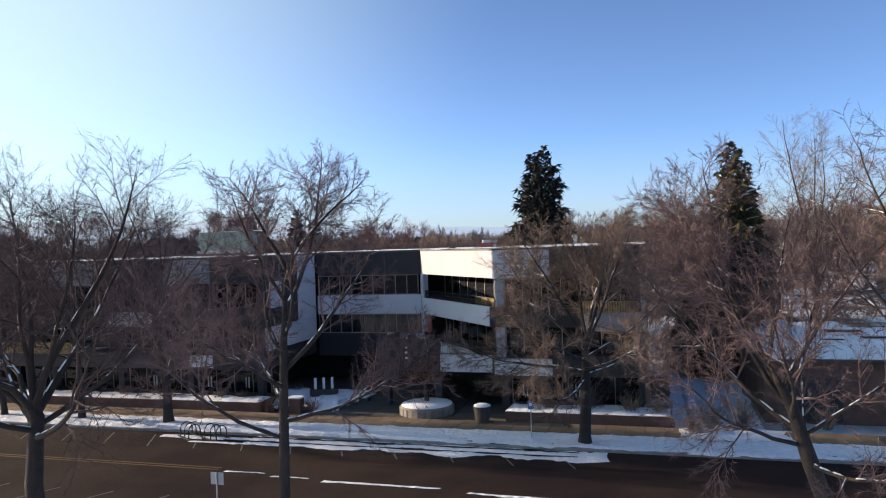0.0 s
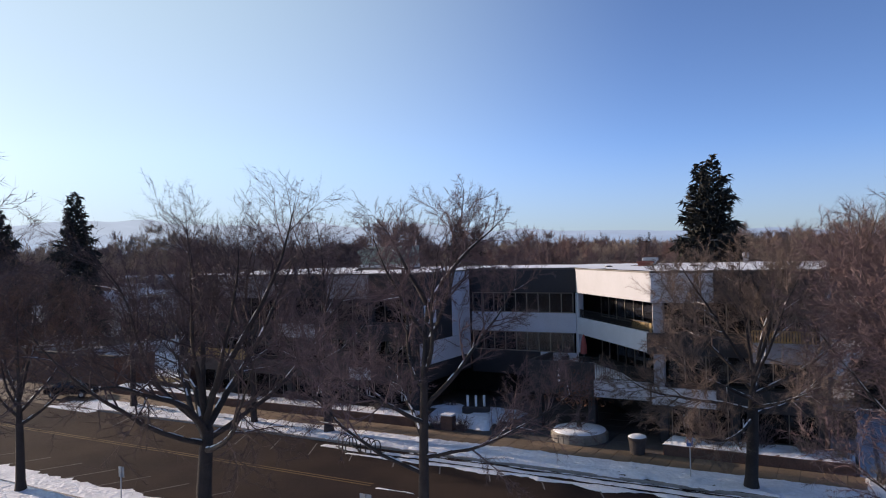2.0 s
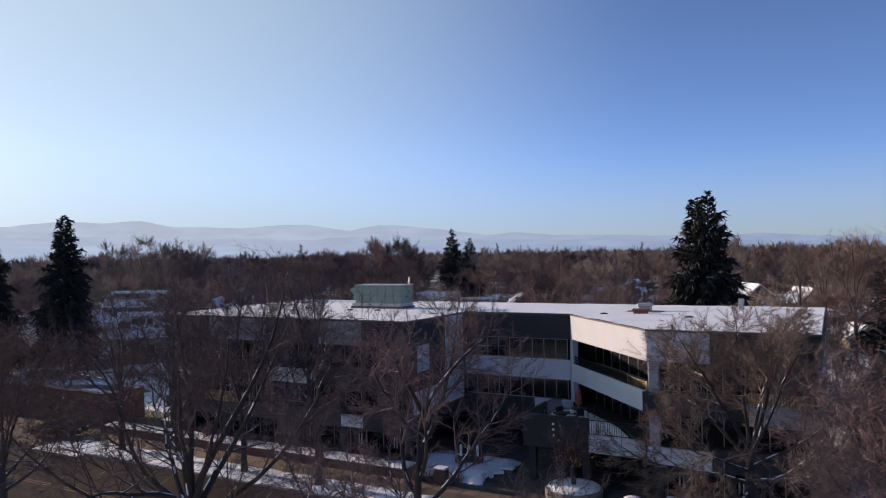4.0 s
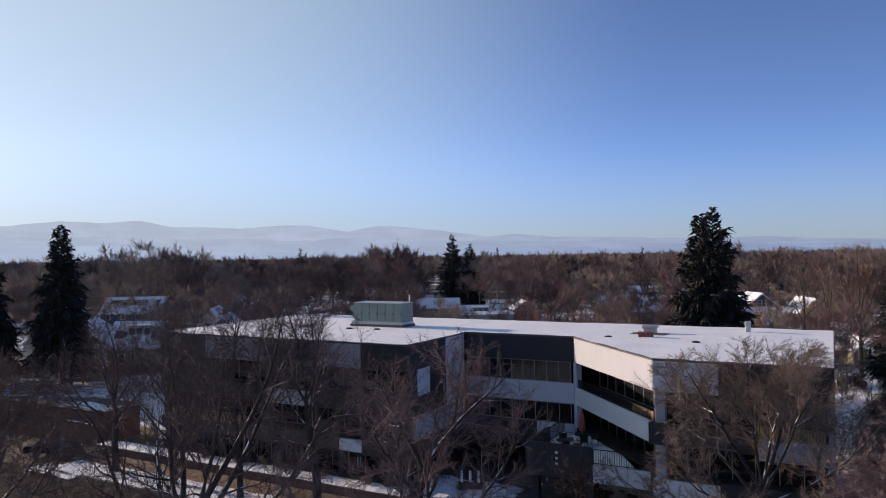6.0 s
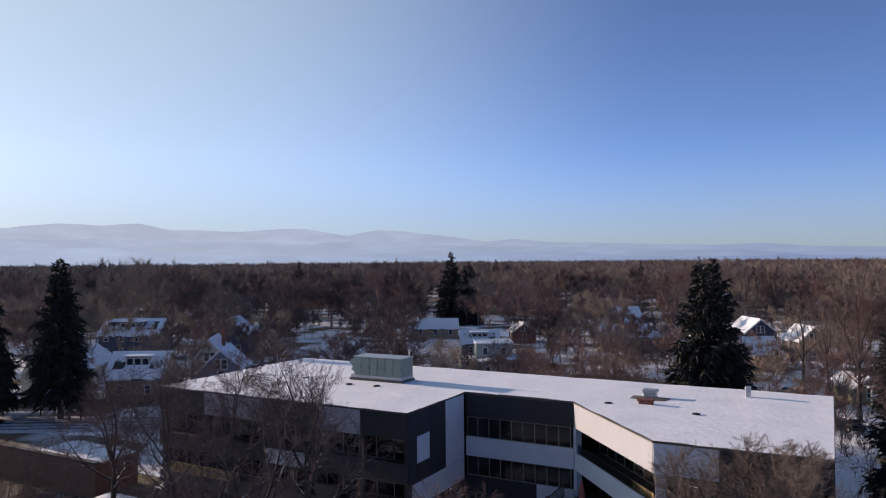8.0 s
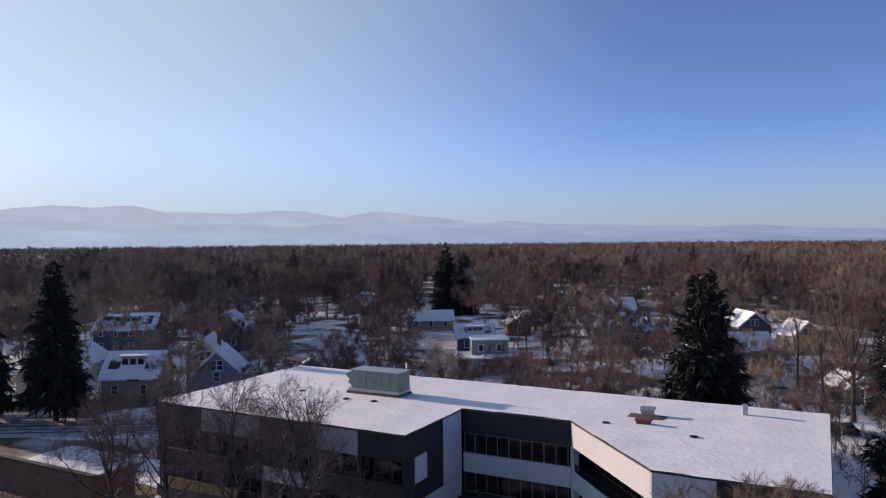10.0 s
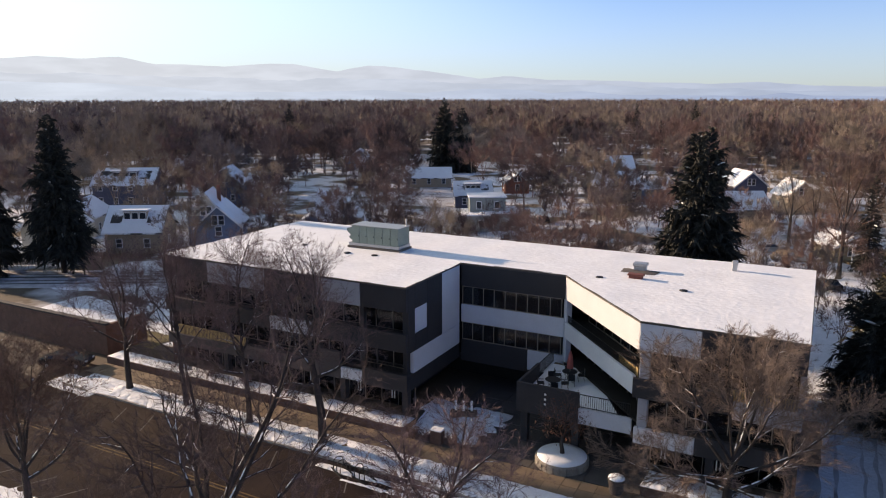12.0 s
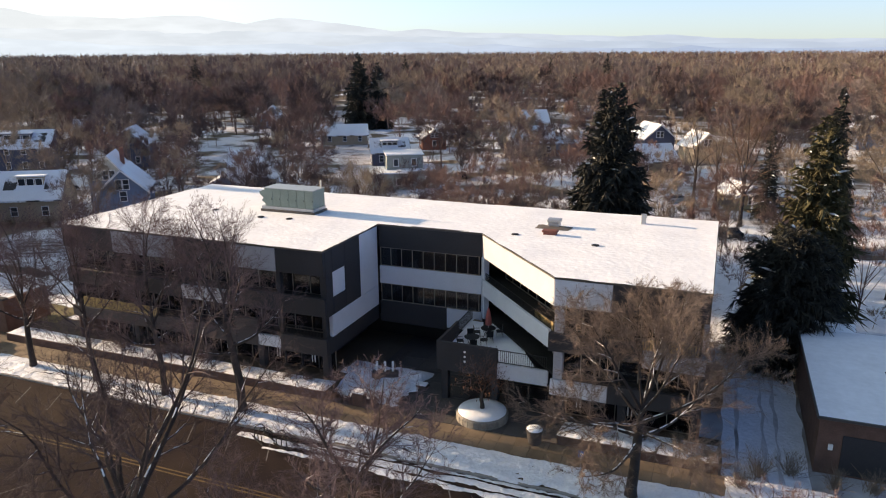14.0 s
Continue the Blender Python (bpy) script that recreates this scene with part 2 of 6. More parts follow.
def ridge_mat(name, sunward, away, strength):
    """Far ridges under snow; the bright air before them is painted in as emission: whiter on the sun's side, bluer away
    from it.
    """
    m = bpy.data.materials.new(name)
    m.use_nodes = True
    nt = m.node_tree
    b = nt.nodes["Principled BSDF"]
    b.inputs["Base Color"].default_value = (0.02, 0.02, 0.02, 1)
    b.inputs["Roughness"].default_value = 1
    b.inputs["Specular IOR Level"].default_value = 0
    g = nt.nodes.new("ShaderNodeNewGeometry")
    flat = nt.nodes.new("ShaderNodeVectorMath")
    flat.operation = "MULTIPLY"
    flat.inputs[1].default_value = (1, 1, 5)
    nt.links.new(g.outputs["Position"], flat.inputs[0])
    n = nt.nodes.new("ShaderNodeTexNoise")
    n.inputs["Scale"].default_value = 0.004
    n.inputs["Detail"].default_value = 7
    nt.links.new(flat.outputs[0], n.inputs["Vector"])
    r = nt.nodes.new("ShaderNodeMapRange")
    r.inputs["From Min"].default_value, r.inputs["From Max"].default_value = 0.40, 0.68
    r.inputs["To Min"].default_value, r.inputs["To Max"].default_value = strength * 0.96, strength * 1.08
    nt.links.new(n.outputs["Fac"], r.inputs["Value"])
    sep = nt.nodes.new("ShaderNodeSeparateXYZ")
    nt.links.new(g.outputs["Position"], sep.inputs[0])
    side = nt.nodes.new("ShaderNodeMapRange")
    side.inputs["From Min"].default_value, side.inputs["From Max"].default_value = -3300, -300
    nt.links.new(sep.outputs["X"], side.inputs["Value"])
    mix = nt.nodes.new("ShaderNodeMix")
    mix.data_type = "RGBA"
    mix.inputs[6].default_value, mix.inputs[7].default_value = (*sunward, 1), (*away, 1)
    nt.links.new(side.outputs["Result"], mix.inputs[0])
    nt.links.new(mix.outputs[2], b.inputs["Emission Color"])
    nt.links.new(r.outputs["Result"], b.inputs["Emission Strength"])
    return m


# ---------------------------------------------------------------- mesh helpers
def link_mesh(name, verts, faces, material, parent=None, label="", smooth=False):
    me = bpy.data.meshes.new(name)
    me.from_pydata(verts, [], faces)
    me.update()
    if smooth:
        me.shade_smooth()
    for m in material if isinstance(material, (list, tuple)) else (material,):
        me.materials.append(m)
    ob = new(name, me)
    if parent is not None:
        ob.parent = parent
    if label:
        ob["label"] = label
    return ob


def part(name, bm, material, parent=None, label="", smooth=False):
    """Links a bmesh as one mesh object under a thing or a part."""
    me = bpy.data.meshes.new(name)
    bm.to_mesh(me)
    bm.free()
    if smooth:
        me.shade_smooth()
    me.materials.append(material)
    ob = new(name, me)
    if parent is not None:
        ob.parent = parent
    if label:
        ob["label"] = label
    return ob


def thing(name, at=(0, 0, 0), label="", category="", group="", turn=0.0):
    ob = new(name)
    ob.matrix_basis = pose(*at, 0, 0, turn)
    return tagged(ob, label, category, group)


def box(bm, x0, x1, y0, y1, z0, z1, m=None):
    """Adds a box to a bmesh, turned by the matrix m."""
    c = [Vector((x, y, z)) for z in (z0, z1) for y in (y0, y1) for x in (x0, x1)]
    if m is not None:
        c = [m @ v for v in c]
    v = [bm.verts.new(p) for p in c]
    for f in ((0, 2, 3, 1), (4, 5, 7, 6), (0, 1, 5, 4), (2, 6, 7, 3), (0, 4, 6, 2), (1, 3, 7, 5)):
        bm.faces.new([v[i] for i in f])


def bevelled(bm, width):
    bmesh.ops.bevel(bm, geom=list(bm.edges), offset=width, segments=1, affect="EDGES", profile=0.7)
    return bm


def boxes(*spans, m=None, bevel=0.0):
    bm = bmesh.new()
    for s in spans:
        box(bm, *s, m=m)
    if bevel:
        bevelled(bm, bevel)
    return bm


def lathe(bm, rings, sides=16, at=(0, 0, 0), close=True):
    """A turned form from (radius, height) rings."""
    x, y, z = at
    loops = [[bm.verts.new((x + r * math.cos(2 * math.pi * k / sides), y + r * math.sin(2 * math.pi * k / sides), z + h))
              for k in range(sides)] for r, h in rings]
    for a, b in zip(loops, loops[1:]):
        for k in range(sides):
            bm.faces.new((a[k], a[(k + 1) % sides], b[(k + 1) % sides], b[k]))
    if close:
        bm.faces.new(loops[0][::-1]), bm.faces.new(loops[-1])
    return bm


def tube(bm, points, radius, sides=6):
    """A round bar along a line of points."""
    points = [Vector(p) for p in points]
    loops = []
    for i, p in enumerate(points):
        d = (points[min(i + 1, len(points) - 1)] - points[max(i - 1, 0)]).normalized()
        u = d.cross(Vector((0, 0, 1)) if abs(d.z) < 0.9 else Vector((1, 0, 0))).normalized()
        w = d.cross(u)
        loops.append([bm.verts.new(p + radius * (math.cos(2 * math.pi * k / sides) * u + math.sin(2 * math.pi * k / sides) * w))
                      for k in range(sides)])
    for a, b in zip(loops, loops[1:]):
        for k in range(sides):
            bm.faces.new((a[k], a[(k + 1) % sides], b[(k + 1) % sides], b[k]))
    bm.faces.new(loops[0][::-1]), bm.faces.new(loops[-1])
    return bm


def sheet(name, x0, x1, y0, y1, z, step, lump, scale, material, edge=0.0, thick=0.0, seed=0.0, label="", parent=None, drop=0.03, rough=0.0):
    """An uneven sheet such as lying snow, with wavering edges."""
    nx, ny = max(2, int((x1 - x0) / step)), max(2, int((y1 - y0) / step))
    verts, faces = [], []
    for j in range(ny + 1):
        for i in range(nx + 1):
            x, y = x0 + (x1 - x0) * i / nx, y0 + (y1 - y0) * j / ny
            h = lump * noise.noise((x * scale + seed, y * scale, seed))
            h += 0.45 * lump * noise.noise((x * scale * 3.1, y * scale * 3.1 + seed, 2.0))
            h += rough * noise.noise((x * 4.3, y * 4.3, seed))
            rim = i in (0, nx) or j in (0, ny)
            if edge:
                if j in (0, ny):
                    y += edge * noise.noise((x * 0.45, seed, j * 1.0)) + 0.5 * edge * noise.noise((x * 1.9, seed, j + 5.0)) + 0.35 * edge * noise.noise((x * 5.3, seed, j + 9.0))
                if i in (0, nx):
                    x += edge * noise.noise((seed, y * 0.45, i * 1.0))
            verts.append((x, y, z - drop if rim else z + h))
    for j in range(ny):
        for i in range(nx):
            a = j * (nx + 1) + i
            faces.append((a, a + 1, a + nx + 2, a + nx + 1))
    return link_mesh(name, verts, faces, material, parent, label, smooth=True)

# ---------------------------------------------------------------- ground, street, far ridges
LOW = -0.14            # road level; walks and lawns lie at 0


def structure(ob, label, category):
    return tagged(ob, label, category, kind="structure")


_gx = sorted({s * v for v in (0, 20, 45, 80, 130, 200, 300, 450, 700, 1100, 1800, 2900, 4700) for s in (-1, 1)})
_gv = [(x - 20, y + 40, LOW - 0.02) for y in _gx for x in _gx]
_n = len(_gx)
_gf = [(j * _n + i, j * _n + i + 1, (j + 1) * _n + i + 1, (j + 1) * _n + i) for j in range(_n - 1) for i in range(_n - 1)]
structure(link_mesh("ground", _gv, _gf, GROUND), "flat snow-covered town ground with bare grass patches", "ground")

structure(sheet("yards", -200, 70, 58, 250, LOW - 0.008, 6.0, 0.0, 0.1, YARD_SNOW, edge=4.0, seed=77.0, drop=0.0), "snow-covered back gardens with bare patches", "snow")
ROAD_N, ROAD_F = 22.2, 36.35       # near and far kerb lines of the street
structure(part("road", boxes((-420, 420, ROAD_N, ROAD_F, LOW - 0.10, LOW)), ASPHALT), "wide brown-black asphalt street with worn paint", "road")


def strip(name, a, b, width, z0, z1, material):
    """A long flat bar on the ground from a to b."""
    a, b = Vector((*a, 0)), Vector((*b, 0))
    d = b - a
    m = Matrix.Translation(a) @ Matrix.Rotation(math.atan2(d.y, d.x), 4, "Z")
    return part(name, boxes((0, d.length, -width / 2, width / 2, z0, z1), m=m), material)


# residential streets, laid at an angle to the avenue
LANE = mat("snow_packed_lane", (0.50, 0.50, 0.53), 0.85, vary=0.25, scale=0.25, fine=3, bump=0.3,
           second=(0.16, 0.15, 0.15), second_scale=0.3, second_at=0.6)
structure(strip("road_side", (-170, 14.0), (30, 129.4), 9.5, LOW - 0.10, LOW + 0.004, LANE), "residential lane packed with grey snow", "road")
structure(strip("road_back", (-44, 92), (-150, 270), 11, LOW - 0.10, LOW + 0.012, LANE), "snow-packed lane running away between houses", "road")

LANE_WET = mat("wet_lane_track", (0.085, 0.08, 0.085), 0.7, vary=0.35, scale=0.4, fine=4)
for _off, _w in ((-2.6, 0.55), (-1.0, 0.4), (0.9, 0.7), (2.5, 0.4), (3.3, 0.3)):
    _nx, _ny = -0.4997 * _off, 0.8662 * _off
    for _x0, _x1 in ((-150, -112), (-109, -86), (-84, -52), (-49, -20)):
        structure(strip("lane_track", (_x0 + _nx, 14.0 + (_x0 + 170) * 0.577 + _ny), (_x1 + _nx, 14.0 + (_x1 + 170) * 0.577 + _ny), _w, LOW - 0.05, LOW + 0.009, LANE_WET),
                  "dark wheel track worn through the packed snow", "track")

# kerbs, lawns and walks along the avenue
for _nm, _y0, _y1 in (("kerb_far", ROAD_F, ROAD_F + 0.16), ("kerb_near", ROAD_N - 0.16, ROAD_N)):
    structure(part(_nm, boxes((-56 if _y0 > 30 else -120, 80, _y0, _y1, LOW - 0.1, 0.0), bevel=0.02), KERB), "concrete kerb edging the street", "kerb")
structure(part("verge_far_soil", boxes((-56, 80, ROAD_F + 0.16, 39.2, LOW - 0.1, -0.01)), SOIL), "tree lawn under snow", "verge")
structure(sheet("verge_far", -55.8, 60, ROAD_F + 0.1, 39.25, 0.06, 0.20, 0.10, 0.9, LAWN_SNOW, edge=0.35, seed=3.0, drop=0.07, rough=0.055),
          "bright trodden snow on the tree lawn", "snow")
structure(sheet("verge_near", -120, 60, 19.3, ROAD_N + 0.1, 0.05, 0.32, 0.10, 0.6, LAWN_SNOW, edge=0.3, seed=9.0, drop=0.2, rough=0.05),
          "bright snow bank on the tree lawn", "snow")
structure(sheet("yard_near", -120, 60, 2.0, 17.6, 0.05, 0.9, 0.12, 0.4, LAWN_SNOW, edge=0.3, seed=19.0, drop=0.2),
          "snow-covered yard", "snow")
structure(part("pavement_near", boxes((-120, 60, 17.5, 19.5, LOW - 0.1, 0.0)), DARK_PAVING), "wet cleared concrete sidewalk", "pavement")

# snow lying on the road along both kerbs
def road_snow(name, x0, x1, y0, y1, seed, edge, label, step=0.3, material=None):
    return structure(sheet(name, x0, x1, y0, y1, LOW + 0.035, step, 0.02, 1.2, material or LAWN_SNOW, edge=edge, seed=seed, drop=0.045), label, "snow")


road_snow("snow_bank_near", -120, -27.5, ROAD_N - 0.1, 24.2, 5.0, 0.8, "trodden snow filling the parking bays")
road_snow("snow_bank_near_end", -27.9, -17.0, ROAD_N - 0.1, 23.6, 6.0, 0.7, "ragged snow left in the parking bays")
road_snow("snow_bank_far", -22.5, -2.0, 34.5, ROAD_F + 0.05, 7.0, 0.7, "ploughed snow beside the kerb with tyre tracks")
for _i, (_x0, _x1, _y0, _y1) in enumerate(((-28.5, -21.0, 35.2, 35.9), (-26.0, -22.5, 34.55, 34.85), (-15.0, -9.0, 29.4, 29.66),
                                         (-17.8, -15.6, 29.66, 29.80), (-20.6, -18.2, 29.98, 30.12), (-58, -52.0, 35.6, 38.4), (-7.8, -2.5, 29.05, 29.28))):
    road_snow("snow_patch", _x0, _x1, _y0, _y1, 20.0 + _i, 0.22, "thin line of leftover snow on the asphalt", 0.2)

# wheel tracks pressed into the far snow bank
for _y in (35.15, 35.95):
    structure(sheet("wheel_track", -24, -3.5, _y - 0.08, _y + 0.08, LOW + 0.075, 0.16, 0.01, 1.0, ASPHALT, edge=0.26, seed=_y, drop=0.03),
              "dark wet wheel track through the snow", "track")

# paint
def paint(name, a, b, width, material, label):
    d = Vector(b) - Vector(a)
    m = Matrix.Translation((*a, 0)) @ Matrix.Rotation(math.atan2(d.y, d.x), 4, "Z")
    ob = part(name, boxes((0, d.length, -width / 2, width / 2, LOW, LOW + 0.005), m=m), material)
    return structure(ob, label, "road marking")


for _y in (30.2, 30.5):
    paint("centre_line", (-90, _y), (-21, _y), 0.11, PAINT_YELLOW, "worn double yellow centre line")
for _k in range(14):
    _x = -62 + 3.05 * _k
    paint("bay_line", (_x, 24.0), (_x + 1.3, 26.4), 0.075, PAINT_WHITE, "thin worn parking bay line")
for _k in range(15):
    _x = -47 + 3.05 * _k
    paint("bay_line", (_x + 0.9, 33.4), (_x - 0.3, 35.7), 0.075, PAINT_WHITE, "thin worn parking bay line")

# snowed-in drive between the office building and its neighbour
structure(sheet("drive_snow", 1.4, 6.3, 38.6, 110.0, LOW + 0.05, 0.7, 0.05, 0.8, LAWN_SNOW, edge=0.25, seed=83, drop=0.06), "snow-covered drive beside the building", "snow")
for _x in (2.3, 3.9, 4.7):
    structure(sheet("drive_track", _x - 0.10, _x + 0.10, 39.0, 62.0, LOW + 0.105, 0.3, 0.02, 1.0, LANE, edge=0.22, seed=_x, drop=0.03), "grey wheel track in the drive", "track")
structure(sheet("drive_mouth", 1.5, 7.4, 36.3, 41.6, 0.05, 0.4, 0.08, 0.9, LAWN_SNOW, edge=0.3, seed=91, drop=0.06, rough=0.04), "trodden snow over the drive mouth", "snow")
structure(sheet("rear_yard_snow", -58, 22, 64.0, 96.0, LOW + 0.06, 1.6, 0.10, 0.3, LAWN_SNOW, edge=1.5, seed=87, drop=0.08), "snowy yard behind the building", "snow")
structure(sheet("side_yard_snow", -80, -52.5, 47.6, 56.0, LOW + 0.06, 0.8, 0.12, 0.4, LAWN_SNOW, edge=1.0, seed=89, drop=0.08), "snowy yard beside the building", "snow")
structure(sheet("side_yard_snow_north", -70, -52.5, 55.6, 63.5, LOW + 0.06, 0.8, 0.12, 0.4, LAWN_SNOW, edge=1.0, seed=90, drop=0.08), "snowy yard behind the side lawn", "snow")
structure(sheet("lane_corner_snow", -100, -80.4, 43.6, 48.2, LOW + 0.06, 0.8, 0.12, 0.4, LAWN_SNOW, edge=0.8, seed=92, drop=0.08), "bright snow bank between the screen wall and the lane", "snow")

# sidewalk of slabs and the entrance paving
walk_bed = structure(part("pavement_far", boxes((-57, 40, 39.2, 41.35, LOW - 0.1, -0.02)), DARK_STONE), "tan concrete sidewalk of square slabs", "pavement")
_slab = {}


def slab_mesh(w, d, material):
    key = (w, d, material.name)
    if key not in _slab:
        bm = boxes((-w / 2, w / 2, -d / 2, d / 2, -0.03, 0.012), bevel=0.008)
        me = bpy.data.meshes.new("slab")
        bm.to_mesh(me)
        bm.free()
        me.materials.append(material)
        _slab[key] = me
    return _slab[key]


for _i in range(64):
    for _j in range(2):
        _o = new("slab", slab_mesh(1.045, 1.045, CONCRETE))
        _o.parent = walk_bed
        _o.location = (-56.4 + 1.07 * _i, 39.75 + 1.07 * _j, random.uniform(-0.006, 0.006))
plaza = structure(part("plaza", boxes((-24, -8.6, 41.35, 60, LOW - 0.1, -0.02)), DARK_STONE), "dark concrete entrance court", "pavement")
for _i in range(8):
    for _j in range(6):
        _o = new("slab", slab_mesh(1.78, 1.78, DARK_PAVING))
        _o.parent = plaza
        _o.location = (-22.0 + 1.82 * _i, 42.3 + 1.82 * _j, random.uniform(-0.005, 0.005))

# far ridges: long folded sheets far behind everything
def ridge(name, dist, seed, crest, lumps, material, label):
    """A range round the horizon; crest gives (degrees to the left of +y, height) along it."""
    verts, faces = [], []
    n = 420
    for i in range(n + 1):
        deg = -35 + 125 * i / n
        a = radians(deg)
        h = float(np.interp(deg, [c[0] for c in crest], [c[1] for c in crest]))
        h += lumps * (noise.noise((deg * 0.35, seed, 0)) + 0.5 * noise.noise((deg * 1.1, seed, 3)) + 0.25 * noise.noise((deg * 3.6, seed, 6)))
        for r, z in ((dist, -40), (dist + 60, max(h * 0.5, -30)), (dist + 150, h)):
            verts.append((-r * math.sin(a), r * math.cos(a), z))
    for i in range(n):
        for k in range(2):
            a = i * 3 + k
            faces.append((a, a + 1, a + 4, a + 3))
    return structure(link_mesh(name, verts, faces, material, smooth=True), label, "mountains")


# the ranges glow: their haze is put into the emission colours
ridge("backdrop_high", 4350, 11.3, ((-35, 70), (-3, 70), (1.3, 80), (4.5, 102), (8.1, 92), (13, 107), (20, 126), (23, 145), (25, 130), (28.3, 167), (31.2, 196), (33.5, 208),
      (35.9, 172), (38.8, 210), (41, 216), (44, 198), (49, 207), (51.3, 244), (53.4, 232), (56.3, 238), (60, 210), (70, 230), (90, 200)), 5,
      ridge_mat("far_ridge_haze_glow", (0.51, 0.66, 0.88), (0.34, 0.48, 0.74), 0.63), "pale hazy mountain range on the horizon")
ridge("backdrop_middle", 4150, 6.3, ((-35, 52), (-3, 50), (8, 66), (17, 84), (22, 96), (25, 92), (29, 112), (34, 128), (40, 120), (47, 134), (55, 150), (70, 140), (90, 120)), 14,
      ridge_mat("middle_ridge_haze_glow", (0.48, 0.63, 0.86), (0.31, 0.45, 0.71), 0.63), "hazy snow-streaked front range")
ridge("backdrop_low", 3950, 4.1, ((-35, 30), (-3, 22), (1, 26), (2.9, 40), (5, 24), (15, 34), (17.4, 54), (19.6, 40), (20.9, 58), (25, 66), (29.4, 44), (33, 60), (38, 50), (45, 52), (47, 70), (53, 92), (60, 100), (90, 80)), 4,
      ridge_mat("near_ridge_haze_glow", (0.43, 0.58, 0.81), (0.23, 0.35, 0.60), 0.72), "low blue-grey foothills under haze")

structure(sheet("side_lawn", -67, -56.8, 45.6, 50.2, LOW + 0.10, 0.5, 0.08, 0.5, GRASS, edge=0.8, seed=95, drop=0.1), "winter lawn of tan grass beside the building", "lawn")

# ---------------------------------------------------------------- the office building
building = thing("office_building", label="three-storey office building with charcoal and white panels", category="building")
XL, XA, XC, XD, XR = -50.8, -26.0, -17.0, -9.3, 0.0      # west end, court side, court corner, chamfer end, east end
YF, YR, YB = 43.3, 52.17, 62.6                            # front, court wall, rear
YE = 43.2                                                 # east wing front
ROOF, F3, S3, F2, S2, F1 = 10.5, 8.6, 7.0, 5.5, 3.95, 2.45


def panel(name, x0, x1, y0, y1, z0, z1, material, label="", m=None, bevel=0.02, parent=None):
    return part(name, boxes((x0, x1, y0, y1, z0, z1), m=m, bevel=bevel), material, parent or building, label)


# roof slab and core, as one L-shaped block of plan corners
PLAN = [(XL, YF), (XA, YF), (XA, YR), (XC, YR), (XD, YE), (XR, YE), (XR, YB), (XL, YB)]


def prism(bm, plan, z0, z1):
    lo = [bm.verts.new((x, y, z0)) for x, y in plan]
    hi = [bm.verts.new((x, y, z1)) for x, y in plan]
    bm.faces.new(lo[::-1]), bm.faces.new(hi)
    for k in range(len(plan)):
        j = (k + 1) % len(plan)
        bm.faces.new((lo[k], lo[j], hi[j], hi[k]))
    return bm


def inset(plan, d):
    out = []
    n = len(plan)
    for k in range(n):
        p0, p1, p2 = Vector(plan[k - 1]), Vector(plan[k]), Vector(plan[(k + 1) % n])
        a, b = (p1 - p0).normalized(), (p2 - p1).normalized()
        na, nb = Vector((-a.y, a.x)), Vector((-b.y, b.x))
        t = d / (1 + na.dot(nb))
        q = p1 + (na + nb) * t
        out.append((q.x, q.y))
    return out


part("roof_slab", prism(bmesh.new(), inset(PLAN, 0.32), ROOF - 0.55, ROOF - 0.14), CHARCOAL, building)
part("core", prism(bmesh.new(), inset(PLAN, 2.6), 0.0, ROOF - 0.56), INTERIOR, building, "near-black block painted to read as dim rooms behind the glass")
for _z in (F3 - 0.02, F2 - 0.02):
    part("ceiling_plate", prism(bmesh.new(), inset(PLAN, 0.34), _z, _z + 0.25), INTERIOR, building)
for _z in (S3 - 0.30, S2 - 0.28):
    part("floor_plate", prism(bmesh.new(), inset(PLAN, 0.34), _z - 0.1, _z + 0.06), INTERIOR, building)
part("soffit", prism(bmesh.new(), inset(PLAN, 0.33), F1 + 0.02, F1 + 0.2), CHARCOAL, building, "dark soffit over the ground floor")


# snow on the roof: a lumpy sheet cut to the plan
bm = bmesh.new()
_pl = inset(PLAN, 0.015)
_face = bm.faces.new([bm.verts.new((x, y, ROOF + 0.02)) for x, y in _pl])
for _ax, _lo, _hi in ((0, XL, XR), (1, YE, YB)):
    _v = _lo + 0.8
    while _v < _hi:
        _co = Vector((_v, 0, 0)) if _ax == 0 else Vector((0, _v, 0))
        _no = Vector((1, 0, 0)) if _ax == 0 else Vector((0, 1, 0))
        bmesh.ops.bisect_plane(bm, geom=bm.verts[:] + bm.edges[:] + bm.faces[:], plane_co=_co, plane_no=_no)
        _v += 0.8
for _v in bm.verts:
    _v.co.z += 0.05 * noise.noise((_v.co.x * 0.35, _v.co.y * 0.35, 1)) + 0.03 * noise.noise((_v.co.x * 1.4, _v.co.y * 1.4, 5))
part("roof_snow", bm, ROOF_SNOW, building, "unbroken white snow over the flat roof", smooth=True)

# metal edge cap round the roof
for _k in range(len(PLAN)):
    _a, _b = Vector((*PLAN[_k - 1], 0)), Vector((*PLAN[_k], 0))
    _d = _b - _a
    _m = Matrix.Translation(_a) @ Matrix.Rotation(math.atan2(_d.y, _d.x), 4, "Z")
    part("roof_edge", boxes((0.0, _d.length, -0.03, 0.14, ROOF - 0.12, ROOF - 0.02), m=_m), CAP, building)


def along(a, b):
    """The frame of a wall from a to b: x along it, -y outward."""
    d = Vector((*b, 0)) - Vector((*a, 0))
    return Matrix.Translation((*a, 0)) @ Matrix.Rotation(math.atan2(d.y, d.x), 4, "Z"), d.length


